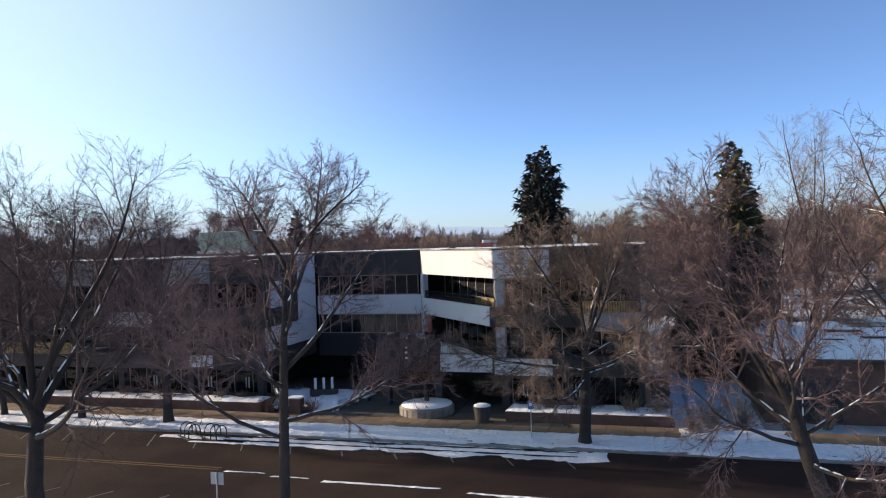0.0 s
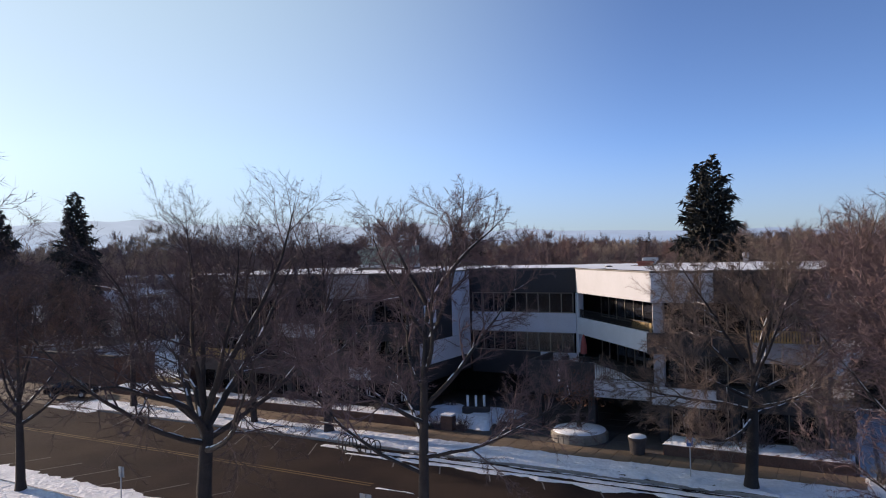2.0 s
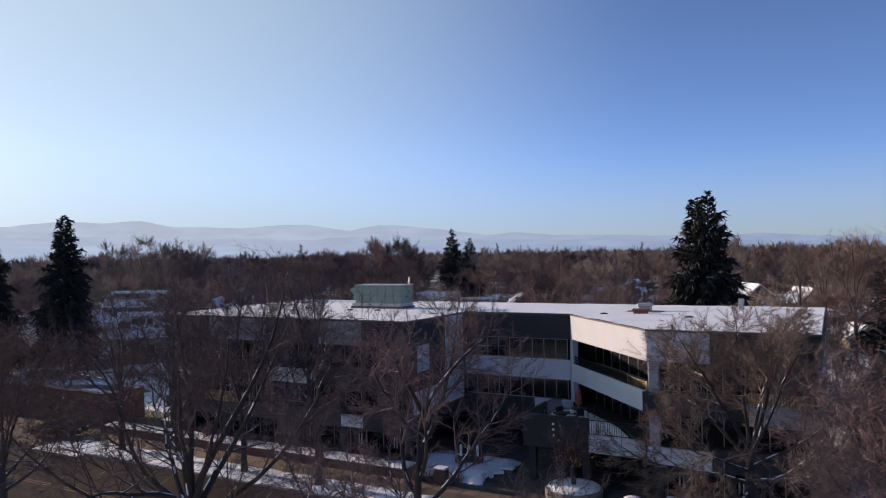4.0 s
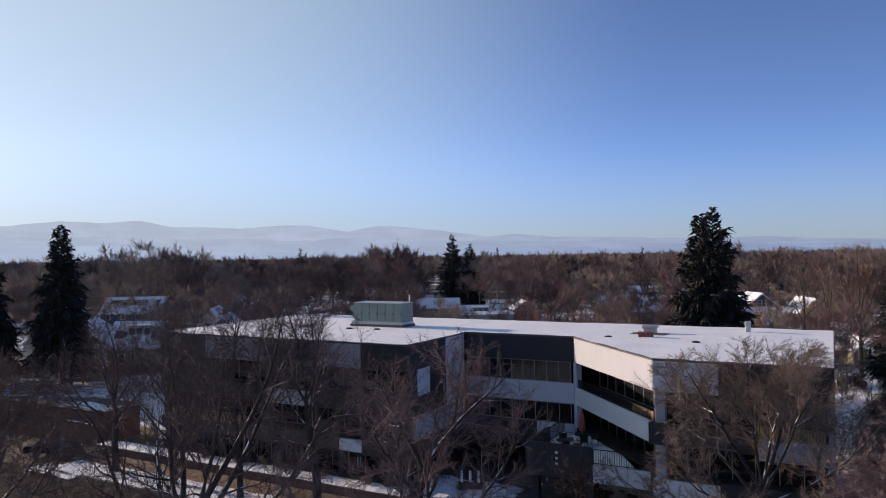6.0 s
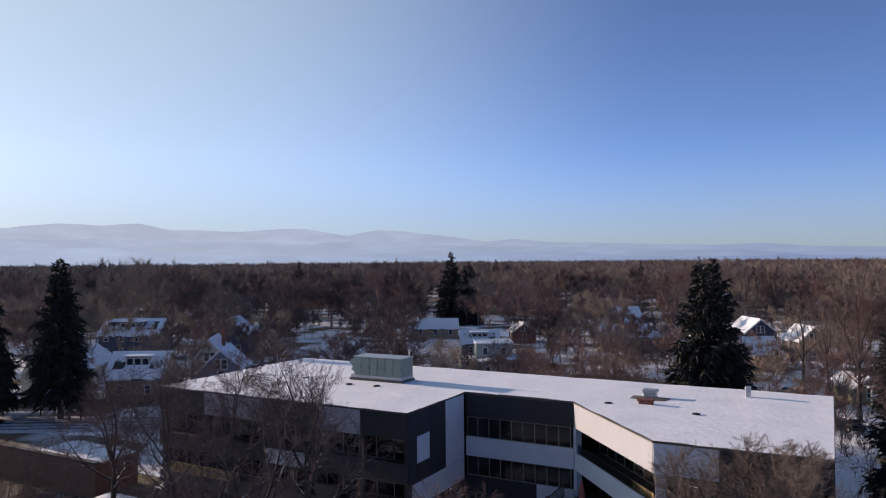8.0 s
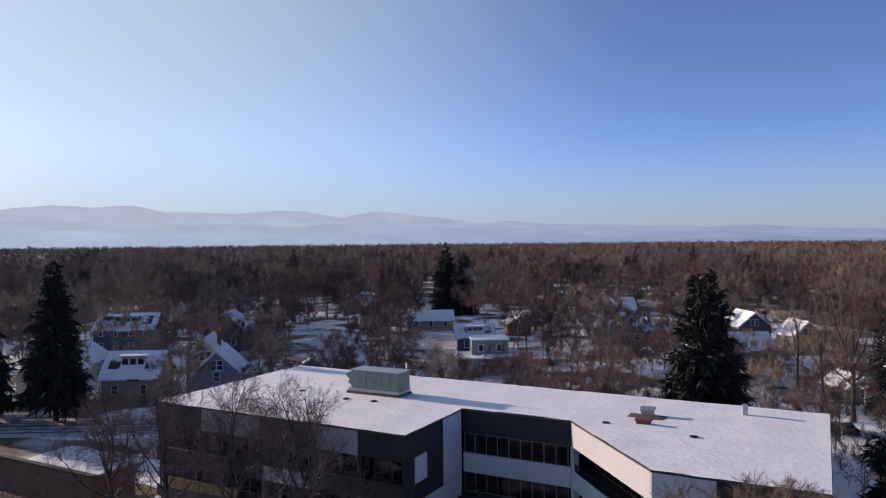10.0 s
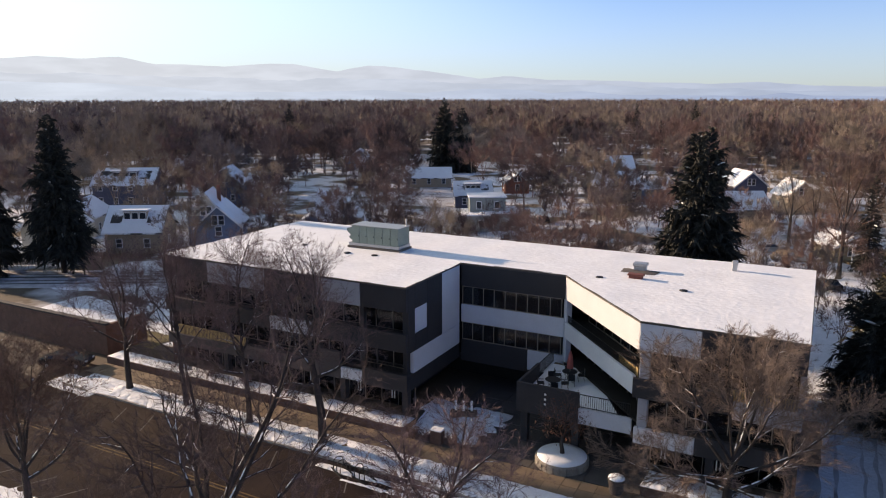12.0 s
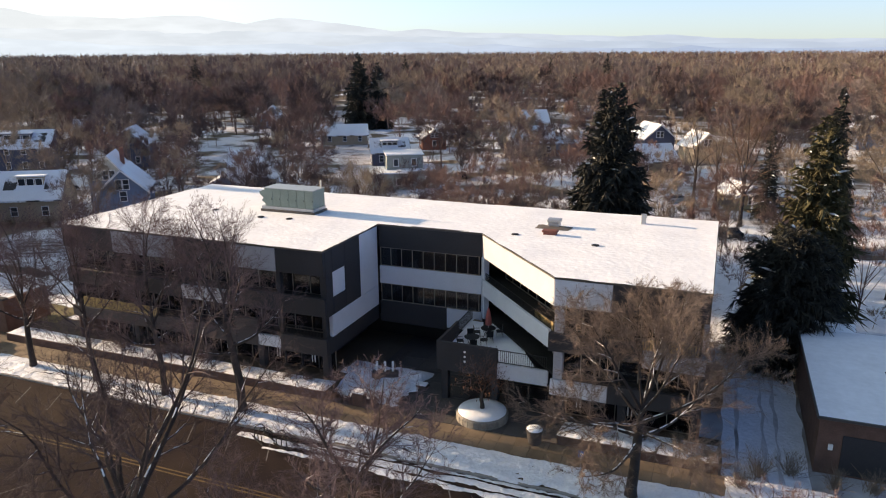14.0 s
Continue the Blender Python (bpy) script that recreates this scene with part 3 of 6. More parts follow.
def wall_panels(m, rows, depth=0.30, proud=0.0):
    """Cladding panels (x0, x1, z0, z1, material, label) on a wall frame."""
    for k, (x0, x1, z0, z1, material, label) in enumerate(rows):
        panel("wall_panel", x0 + 0.012, x1 - 0.012, -proud - 0.003 * (k % 2), depth, z0, z1, material, label, m)


def glazing(m, x0, x1, z0, z1, count, back, frame_w=0.055):
    """A ribbon window: rails, mullions, and one pane of glass in each bay."""
    w = part("window_band", boxes((x0, x1, back - 0.05, back + 0.05, z0, z0 + 0.07), (x0, x1, back - 0.05, back + 0.05, z1 - 0.07, z1), m=m), MULLION, building)
    step = (x1 - x0) / count
    for k in range(count + 1):
        x = min(max(x0 + k * step, x0 + frame_w / 2), x1 - frame_w / 2)
        part("mullion", boxes((x - frame_w / 2, x + frame_w / 2, back - 0.06, back + 0.05, z0 + 0.07, z1 - 0.07), m=m), MULLION, w)
        if k < count:
            g = part("pane", boxes((x0 + k * step + frame_w / 2, x0 + (k + 1) * step - frame_w / 2, back - 0.008, back + 0.008, z0 + 0.07, z1 - 0.07), m=m), GLASS, w)
            g.visible_shadow = False
    return w


def railing(m, x0, x1, y, z0, z1, material, parent, gap=0.12, thick=0.025, name="railing", slat=None):
    """A balustrade: rails and upright bars."""
    r = part(name, boxes((x0, x1, y - 0.025, y + 0.025, z1 - 0.05, z1), (x0, x1, y - 0.02, y + 0.02, z0 + 0.06, z0 + 0.10), m=m), material, parent)
    n = max(2, int((x1 - x0) / gap))
    w = slat or thick
    me = None
    for k in range(n + 1):
        if me is None:
            bm = boxes((-w / 2, w / 2, -0.012, 0.012, z0, z1 - 0.05))
            me = bpy.data.meshes.new("baluster")
            bm.to_mesh(me)
            bm.free()
            me.materials.append(material)
        b = new("slat" if slat else "baluster", me)
        b.parent = r
        b.matrix_basis = m @ Matrix.Translation((x0 + (x1 - x0) * k / n, y, 0))
    return r


# west wing, street front
mW, lenW = along((XL, YF), (XA, YF))
def wx(x):
    return x - XL
wall_panels(mW, [
    (wx(-50.8), wx(-45.5), F3, ROOF - 0.1, MID_GREY, ""), (wx(-45.5), wx(-39.2), F3, ROOF - 0.1, PALE_PANEL, "pale grey fascia panel"),
    (wx(-39.2), wx(-34.0), F3, ROOF - 0.1, CHARCOAL, ""), (wx(-34.0), wx(-30.0), F3, ROOF - 0.1, PALE_PANEL, "pale grey fascia panel"),
    (wx(-30.0), wx(-26.0), F3, ROOF - 0.1, CHARCOAL, ""),
    (wx(-50.8), wx(-45.6), F2, 6.75, MID_GREY, ""), (wx(-45.6), wx(-38.9), F2, 6.75, CHARCOAL, ""),
    (wx(-38.9), wx(-34.6), F2, 6.58, WHITE_PANEL, "white spandrel panel"), (wx(-34.6), wx(-26.0), F2, 6.9, CHARCOAL, ""),
    (wx(-50.8), wx(-41.8), F1, 3.42, MID_GREY, ""), (wx(-41.8), wx(-34.0), F1, 3.6, MID_GREY, ""),
    (wx(-34.0), wx(-32.0), F1, 4.6, MID_GREY, "grey square panel"), (wx(-32.0), wx(-30.0), F1 + 0.1, 3.42, WHITE_PANEL, "white low panel"),
    (wx(-30.0), wx(-26.0), F1 - 0.05, 3.75, CHARCOAL, ""),
])
glazing(mW, 0.3, lenW - 0.4, S3 - 0.3, F3, 16, 1.3)
glazing(mW, 0.3, lenW - 0.4, S2 - 0.25, F2, 16, 1.3)
for _x0, _x1 in ((-49.5, -46.0), (-45.8, -41.8)):
    railing(mW, wx(_x0), wx(_x1), 0.14, 3.42, 4.28, WOOD, building, gap=0.16, slat=0.11, name="slat_railing")
railing(mW, wx(-30), wx(-26.2), 0.12, 3.75, 4.55, METAL_DARK, building)
for _x in (-45.55, -38.9, -34.3, -30.1, -26.35):
    for _z0, _z1 in ((S3 - 0.3, F3), (S2 - 0.4, F2)):
        panel("column", wx(_x) - 0.18, wx(_x) + 0.18, 0.35, 0.75, _z0, _z1, CHARCOAL, m=mW)

# west wing, court side (charcoal frame, white L, inset square)
mS, lenS = along((XA, YF), (XA, YR))
def sy(y):
    return y - YF
wall_panels(mS, [
    (sy(43.6), sy(44.6), F2 - 0.15, ROOF - 0.1, CHARCOAL, ""), (sy(44.6), sy(46.5), F3, ROOF - 0.1, CHARCOAL, ""),
    (sy(46.5), sy(48.9), 5.35, ROOF - 0.1, CHARCOAL, ""), (sy(44.6), sy(46.5), 5.35, 6.65, CHARCOAL, ""),
    (sy(48.9), sy(52.0), 5.35, ROOF - 0.1, WHITE_PANEL, "white stucco pier"), (sy(44.3), sy(52.0), 3.65, 5.33, WHITE_PANEL, "white stucco band"),
    (sy(43.6), sy(52.0), F1 - 0.05, 3.64, CHARCOAL, ""),
])
panel("inset_panel", sy(44.62), sy(46.48), 0.05, 0.2, 6.67, F3 - 0.02, WHITE_PANEL, "white square set into the charcoal wall", mS)

# court wall
mR, lenR = along((XA, YR), (XC, YR))
wall_panels(mR, [
    (0.05, lenR + 0.35, F3, ROOF + 0.02, CHARCOAL, "tall charcoal fascia"), (0.05, lenR, F2, S3, WHITE_PANEL, "long white spandrel"),
    (0.05, 6.0, 2.1, S2, CHARCOAL, ""), (6.0, lenR, 2.3, S2, WHITE_PANEL, "white panel beside the stair"),
], depth=0.28)
glazing(mR, 0.12, lenR - 0.25, S3, F3, 9, 0.14)
glazing(mR, 0.12, lenR - 0.25, S2, F2, 9, 0.14)

# chamfered sunlit corner with two balconies
mC, lenC = along((XC, YR), (XD, YE))
wall_panels(mC, [(0.05, lenC - 0.03, F3, ROOF - 0.06, SUN_TONED_PANEL, "white fascia in direct sun, its colour toned down to offset it"),
                 (0.05, lenC - 0.6, F2, 6.75, WHITE_PANEL, "white balcony parapet")], depth=0.22)
glazing(mC, 0.4, lenC - 0.6, S3 - 0.25, F3, 8, 1.9)
glazing(mC, 0.4, lenC - 0.6, S2 - 0.3, F2, 8, 1.9)
panel("column", -0.30, 0.28, 0.06, 0.5, 3.5, F2, WHITE_PANEL, "white corner pier", mC)
panel("column", -0.30, 0.28, 0.06, 0.5, 6.75, F3, WHITE_PANEL, "white corner pier", mC)
railing(mC, 0.3, lenC - 0.7, 0.20, 6.75, 7.35, METAL_DARK, building)
railing(mC, lenC - 3.0, lenC - 0.5, 0.26, 6.72, 7.3, WOOD, building, gap=0.13, slat=0.10, name="slat_railing")

# east wing, street front
mE, lenE = along((XD, YE), (XR, YE))
def ex(x):
    return x - XD
wall_panels(mE, [
    (0.0, ex(-5.7), F3, ROOF - 0.05, WHITE_PANEL, "pale blue-white fascia panel"), (ex(-5.7), lenE, F3, ROOF - 0.1, CHARCOAL, ""),
    (-0.3, ex(-3.7), F2, 6.75, CHARCOAL, ""), (ex(-3.7), lenE, 5.25, 6.4, PALE_PANEL, "pale balcony parapet"),
    (-0.1, ex(-5.7), F1, 3.5, WHITE_PANEL, "white low parapet"), (ex(-5.7), lenE, F1, 3.7, CHARCOAL, ""),
])
glazing(mE, 0.5, lenE - 0.3, S3 - 0.3, F3, 7, 1.0)
glazing(mE, 0.5, lenE - 0.3, S2 - 0.3, F2, 7, 1.0)
railing(mE, ex(-3.7), ex(-0.5), 0.1, 6.4, 7.1, WOOD, building, gap=0.15, slat=0.11, name="slat_railing")
panel("column", 0.05, 0.65, 0.2, 0.7, 3.5, F2, PALE_PANEL, m=mE)
panel("column", 0.05, 0.65, 0.2, 0.7, 6.75, F3, PALE_PANEL, m=mE)

# plain rear and ends
for _a, _b in (((XR, YE), (XR, YB)), ((XR, YB), (XL, YB)), ((XL, YB), (XL, YF))):
    _m, _l = along(_a, _b)
    wall_panels(_m, [(0.31, _l - 0.31, F1, F2 - 0.05, CHARCOAL, ""), (0.31, _l - 0.31, F2, F3 - 0.04, PALE_PANEL, ""), (0.31, _l - 0.31, F3, ROOF - 0.1, CHARCOAL, "")])
    wall_panels(_m, [(0.4, _l - 0.4, 0.0, F1 - 0.02, BRICK, "")], depth=0.2)

# ground floor: dark set-back storefront, doors with white pulls
for _m, _x0, _x1, _b in ((mW, 1.0, lenW - 0.6, 2.3), (mE, 0.6, lenE - 0.4, 2.3)):
    glazing(_m, _x0, _x1, 0.05, F1, int((_x1 - _x0) / 1.5), _b)
for _m, _xs in ((mW, (14.3, 19.1, 22.3)), (mE, (1.5, 4.9))):
    for _x in _xs:
        for _dx in (-0.12, 0.12):
            part("door_pull", boxes((_x + _dx - 0.04, _x + _dx + 0.04, 2.05, 2.12, 0.75, 1.55), m=_m, bevel=0.015), TRIM, building, "white door pull")
for _x in (6.3, 12.5, 18.6, 24.3):
    panel("pillar", _x - 0.25, _x + 0.25, 0.5, 1.0, 0.0, F1, CHARCOAL, m=mW)
for _x in (0.5, 4.5, 9.0):
    panel("pillar", _x - 0.25, _x + 0.25, 0.5, 1.0, 0.0, F1, CHARCOAL, m=mE)

# terrace in front of the chamfer
terrace = thing("terrace", label="raised corner terrace with charcoal parapet and snow on its deck", category="terrace")
TX0, TX1, TY, TZ = -17.75, -13.3, 44.3, 3.5
part("deck", prism(bmesh.new(), [(TX0 + 0.2, TY + 0.2), (-10.6, TY + 0.2), (XC - 0.05, 51.9), (TX0 + 0.2, 51.9)], TZ - 0.45, TZ - 0.05), CONCRETE, terrace)
part("deck_snow", prism(bmesh.new(), [(TX0 + 0.25, TY + 0.25), (-10.7, TY + 0.25), (-12.4, 47.6), (-13.6, 49.0), (-14.4, 51.2), (TX0 + 0.25, 51.4)], TZ - 0.05, TZ + 0.02), SNOW, terrace, "bright snow on half the deck")
part("parapet", boxes((TX0, TX1, TY, TY + 0.2, F1 - 0.02, 4.58), bevel=0.015), CHARCOAL, terrace)
part("parapet", boxes((TX0, TX0 + 0.2, TY + 0.2, 48.4, F1 - 0.02, 4.58), bevel=0.015), CHARCOAL, terrace)
part("fascia", boxes((TX1 + 0.01, -9.75, TY - 0.02, TY + 0.2, 2.42, 3.53), bevel=0.015), WHITE_PANEL, terrace, "white terrace fascia")
railing(Matrix.Translation((0, TY + 0.1, 0)), TX1 + 0.05, -9.9, 0, 3.53, 4.5, METAL_DARK, terrace, gap=0.14)
railing(along((TX0 + 0.1, 48.4), (TX0 + 0.1, 51.9))[0], 0, 3.4, 0, 3.53, 4.5, METAL_DARK, terrace, gap=0.14)
for _k in range(3):
    part("wall_light", boxes((-15.72, -15.56, TY - 0.03, TY, 3.95 - 0.36 * _k, 4.10 - 0.36 * _k), bevel=0.02), TRIM, terrace, "small white square wall light")
for _x in (-17.3, -13.6):
    part("pillar", boxes((_x - 0.25, _x + 0.25, 44.7, 45.2, 0, F1 - 0.02), bevel=0.02), CHARCOAL, terrace)

# ---------------------------------------------------------------- trees
class Limbs:
    """Collects tapered branches as plain vertices and faces."""

    def __init__(self):
        self.verts, self.faces = [], []

    def branch(self, pts, radii, sides):
        verts, faces = self.verts, self.faces
        last = None
        n = len(pts)
        for i in range(n):
            p = pts[i]
            d = pts[min(i + 1, n - 1)] - pts[max(i - 1, 0)]
            d.normalize()
            u = d.cross(Vector((0.31, 0.17, 0.93)) if abs(d.z) < 0.85 else Vector((1, 0.2, 0)))
            u.normalize()
            w = d.cross(u)
            r = radii[i]
            base = len(verts)
            if i == n - 1:
                verts.append(tuple(p))
                for k in range(sides):
                    faces.append((last + k, last + (k + 1) % sides, base))
                return
            for k in range(sides):
                a = 2 * math.pi * k / sides
                verts.append(tuple(p + (r * math.cos(a)) * u + (r * math.sin(a)) * w))
            if last is not None:
                for k in range(sides):
                    faces.append((last + k, last + (k + 1) % sides, base + (k + 1) % sides, base + k))
            last = base

    def twig(self, p, q, width):
        """A fine twig: one tapered blade, turned a little differently each time."""
        d = q - p
        u = d.cross(Vector((math.sin(len(self.verts) * 1.7), math.cos(len(self.verts) * 2.3), 0.4)))
        u.normalize()
        n = len(self.verts)
        self.verts += [tuple(p - u * width), tuple(p + u * width), tuple(q)]
        self.faces.append((n, n + 1, n + 2))

    def mesh(self, name, material, parent, label="", smooth=False):
        return link_mesh(name, self.verts, self.faces, material, parent, label, smooth)


def line_of(rng, start, d, length, segs, wobble, lift):
    """A wandering line of points that bends upward (lift above 0) or droops."""
    pts, d = [start.copy()], d.normalized()
    step = length / segs
    for _ in range(segs):
        d = d + Vector((rng.gauss(0, wobble), rng.gauss(0, wobble), rng.gauss(0, wobble) + lift))
        d.normalize()
        pts.append(pts[-1] + d * step)
    return pts


def turned(rng, d, angle):
    """A direction at that angle from d, to any side."""
    side = d.cross(Vector((rng.uniform(-1, 1), rng.uniform(-1, 1), rng.uniform(-1, 1))))
    if side.length < 1e-3:
        side = Vector((1, 0, 0))
    side.normalize()
    return (d * math.cos(angle) + side * math.sin(angle)).normalized()


def bare_tree(name, at, height, seed, fork=0.25, spread=0.75, limbs=6, trunk_r=0.3, dense=1.0, twig_mat=None, lean=(0, 0), lift=0.045,
              snow=True, label="", category="tree", group="", levels=3, fine=1.0, leader=0.0, wide=0.0, twig_w=0.0052, limb_r=1.0):
    """A leafless tree: trunk, main limbs, and a crown of branches and fine twigs, with snow lying along the limbs.
    leader: how far, as a share of the height, the trunk runs on above its first limbs."""
    rng = random.Random(seed)
    tree = thing(name, at, label, category, group)
    trunk, crown, white = Limbs(), Limbs(), Limbs()
    fork_z = height * fork
    axis = Vector((lean[0], lean[1], 1)).normalized()
    top = axis * fork_z
    tip = axis * (fork_z + height * max(leader, 0.05))
    bend = Vector((rng.gauss(0, 0.08), rng.gauss(0, 0.08), 0))
    tp = [Vector((0, 0, -0.15)), Vector((0, 0, 0.12)), Vector((0, 0, 0.3)) + top * 0.06, top * 0.55 + bend, top, top.lerp(tip, 0.5) - bend, tip]
    trunk.branch(tp, [trunk_r * 1.5, trunk_r * 1.22, trunk_r * 1.02, trunk_r * 0.92, trunk_r * 0.82, trunk_r * 0.6, 0.05], 10)
    trunk.mesh("trunk", BARK, tree, smooth=True)
    mid_z = (height * 0.94 + fork_z * 0.45) / 2
    half_z, half_r = height - mid_z, wide or height * (0.17 + 0.33 * spread)
    lean_at = Vector((lean[0], lean[1], 0)) * mid_z

    def inside(p):
        """Whether p lies in the rounded, uneven outline of the crown."""
        q = p - lean_at
        lump = 1 + 0.22 * noise.noise((p.x * 0.35 + seed, p.y * 0.35, p.z * 0.35))
        return (q.x * q.x + q.y * q.y) / (half_r * half_r) + ((p.z - mid_z) / half_z) ** 2 < lump

    def fitted(rng, p, d, ln, sg, wobble, up):
        for _ in range(6):
            q = line_of(rng, p, d, ln, sg, wobble, up)
            if inside(q[-1]):
                break
            ln *= 0.74
        return q, ln

    ends = []
    start_turn = rng.uniform(0, 6.28)
    for k in range(limbs):
        share = k / max(limbs - 1, 1)
        a = start_turn + 2.4 * k + rng.uniform(-0.35, 0.35)
        tilt = spread * (1.22 - 1.0 * share ** 0.92) * rng.uniform(0.85, 1.12)
        s = top * rng.uniform(0.82, 1.0) if leader < 0.06 else top.lerp(tip, 0.92 * share)
        d = Vector((math.cos(a) * math.sin(tilt), math.sin(a) * math.sin(tilt), math.cos(tilt))) + 0.4 * Vector((lean[0], lean[1], 0))
        length = (height - s.z) * rng.uniform(0.86, 0.98) * (1.0 + 0.15 * tilt)
        pts, length = fitted(rng, s, d, length, 10, 0.085, lift * (0.4 + 0.8 * tilt))
        r0 = trunk_r * rng.uniform(0.28, 0.42) * limb_r
        radii = [max(r0 * (1 - i / 10.4) ** 0.9, 0.015) for i in range(11)]
        limb = Limbs()
        limb.branch(pts, radii, 7)
        limb.mesh("limb", BARK, tree, smooth=True)
        if snow:
            for i in range(0, 8):
                e = pts[i + 1] - pts[i]
                flat = math.hypot(e.x, e.y) / max(e.length, 1e-6)
                if flat > 0.40 and rng.random() < 0.85:
                    up = Vector((-0.20 * radii[i], 0, 0.78 * radii[i]))
                    q = [pts[i] + up, (pts[i] + pts[i + 1]) / 2 + up * 0.98, pts[i + 1] + up * 0.85]
                    white.branch(q, [radii[i] * 0.55, radii[i] * 0.52, 0.01], 5)
        ends.append((pts, radii, 10, length))

    def sub(parents, level):
        out = []
        for pts, radii, segs, length in parents:
            n, lo = ((int(14 * dense), 0.30), (int(14 * dense), 0.16), (max(8, int(26 * dense * fine)), 0.10))[level - 1]
            if level > 1:
                n = max(3, int(n * min(1.0, length / (height * (0.15 if level == 2 else 0.055)))))
            for j in range(n):
                t = lo + (1 - lo) * (j + rng.random()) / n
                f = min(t * segs, segs - 1e-3)
                i = int(f)
                p = pts[i].lerp(pts[i + 1], f - i)
                d = turned(rng, (pts[i + 1] - pts[i]).normalized(), rng.uniform(0.42, 1.08))
                if level == 3:
                    d = turned(rng, d, rng.uniform(0, 0.3))
                    crown.twig(p, p + d * max(length, 0.35) * rng.uniform(0.17, 0.42), twig_w * (height / 14) ** 0.5)
                    continue
                ln = length * (rng.uniform(0.28, 0.44) * (1.18 - 0.5 * t) if level == 1 else rng.uniform(0.32, 0.54))
                sg = (5, 3)[level - 1]
                q, ln = fitted(rng, p, d, ln, sg, 0.10, lift * 0.7)
                r = min(radii[i] * 0.60, (0.045, 0.015)[level - 1] * (height / 14) ** 0.5)
                rr = [max(r * (1 - m / (sg + 0.3)), 0.004) for m in range(sg + 1)]
                crown.branch(q, rr, 4 if level == 1 else 3)
                if snow and level == 1 and rng.random() < 0.35:
                    for m in range(2):
                        e = q[m + 1] - q[m]
                        if math.hypot(e.x, e.y) > 0.75 * e.length:
                            upv = Vector((0, 0, rr[m] * 0.85))
                            white.branch([q[m] + upv, q[m + 1] + upv], [rr[m] * 0.6, 0.006], 4)
                out.append((q, rr, sg, ln))
        return out

    got = ends
    for level in range(1, levels + 1):
        got = sub(got, level)
    tagged(crown.mesh("crown", twig_mat or TWIG, tree), kind="stuff")
    if white.verts:
        tagged(white.mesh("limb_snow", SNOW, tree, "snow lying along the limbs", smooth=True), kind="stuff")
    return tree


ROW = "street trees along the avenue"
# far side of the avenue, in the tree lawn
bare_tree("street_tree", (-50.1, 38.3, 0), 12.9, 11, 0.26, 1.05, 9, 0.25, 1.05, TWIG, label="bare street tree with grey bark in the snowy verge", group=ROW, fine=1.0, leader=0.2, wide=5.6, twig_w=0.006)
bare_tree("street_tree", (-43.3, 38.1, 0), 14.3, 12, 0.28, 1.1, 9, 0.20, 1.1, TWIG, (-0.10, 0.03), label="smaller bare street tree leaning slightly", group=ROW, fine=0.75, leader=0.25, wide=5.2, twig_w=0.006)
bare_tree("street_tree", (-36.6, 38.0, 0), 14.9, 13, 0.26, 1.1, 9, 0.22, 1.1, TWIG, (-0.05, 0), label="bare street tree with spreading twigs", group=ROW, fine=0.85, leader=0.25, wide=5.6, twig_w=0.006)
bare_tree("street_tree", (-29.8, 38.0, 0), 15.2, 14, 0.28, 1.15, 9, 0.30, 1.0, TWIG, (-0.10, 0), label="tall bare street tree with snow-lined limbs", group=ROW, fine=0.95, leader=0.30, wide=6.0, twig_w=0.006)
bare_tree("street_tree", (-3.3, 37.4, 0), 12.6, 15, 0.27, 1.4, 13, 0.31, 1.05, TWIG_TAN, (0.04, 0.02), label="broad bare tree with dense tan twigs", group=ROW, fine=1.75, leader=0.2, wide=7.8, twig_w=0.006, limb_r=0.85)
# near side of the avenue
bare_tree("street_tree", (-22.5, 20.6, 0), 16.6, 27, 0.24, 1.28, 12, 0.36, 0.92, TWIG_DARK, lift=0.03, label="large dark bare tree with many rising limbs", group=ROW, leader=0.10, wide=9.8, limb_r=1.1, fine=0.9)
bare_tree("street_tree", (-37.3, 21.5, 0), 13.2, 22, 0.26, 1.05, 10, 0.24, 1.1, TWIG_RED, label="bare street tree with reddish twigs", group=ROW, leader=0.15, wide=5.6, twig_w=0.006, fine=1.2)
bare_tree("street_tree", (-11.4, 19.3, 0), 14.2, 28, 0.34, 1.3, 11, 0.20, 1.05, TWIG, (0.05, 0), label="slender dark bare tree with snow-lined lower limbs", group=ROW, leader=0.42, wide=6.0, limb_r=1.1, fine=1.4)
# yard trees close to the avenue
YARD = "yard trees"
bare_tree("yard_tree", (-13.2, 4.6, 0), 14.2, 24, 0.45, 0.95, 9, 0.22, 0.95, TWIG_DARK, label="tall bare tree with fine rising branches", group=YARD, leader=0.25)
bare_tree("yard_tree", (6.0, 18.0, 0), 13.8, 25, 0.40, 1.25, 13, 0.24, 1.05, TWIG, (-0.38, 0.03), label="leaning bare tree with dense russet twigs", group=YARD, leader=0.22, fine=1.3, wide=4.9, limb_r=0.8)
bare_tree("yard_tree", (4.9, 15.4, 0), 14.5, 29, 0.55, 0.95, 7, 0.15, 0.9, TWIG_DARK, (0.06, 0), label="upright bare tree with open branches", group=YARD, leader=0.2, wide=3.4, limb_r=0.9)
bare_tree("yard_tree", (16.6, 80.0, LOW), 23.5, 26, 0.30, 0.85, 8, 0.36, 0.85, TWIG_GOLD, snow=False, label="tall bare tree with pale sunlit twigs behind the shops", group=YARD, leader=0.12)
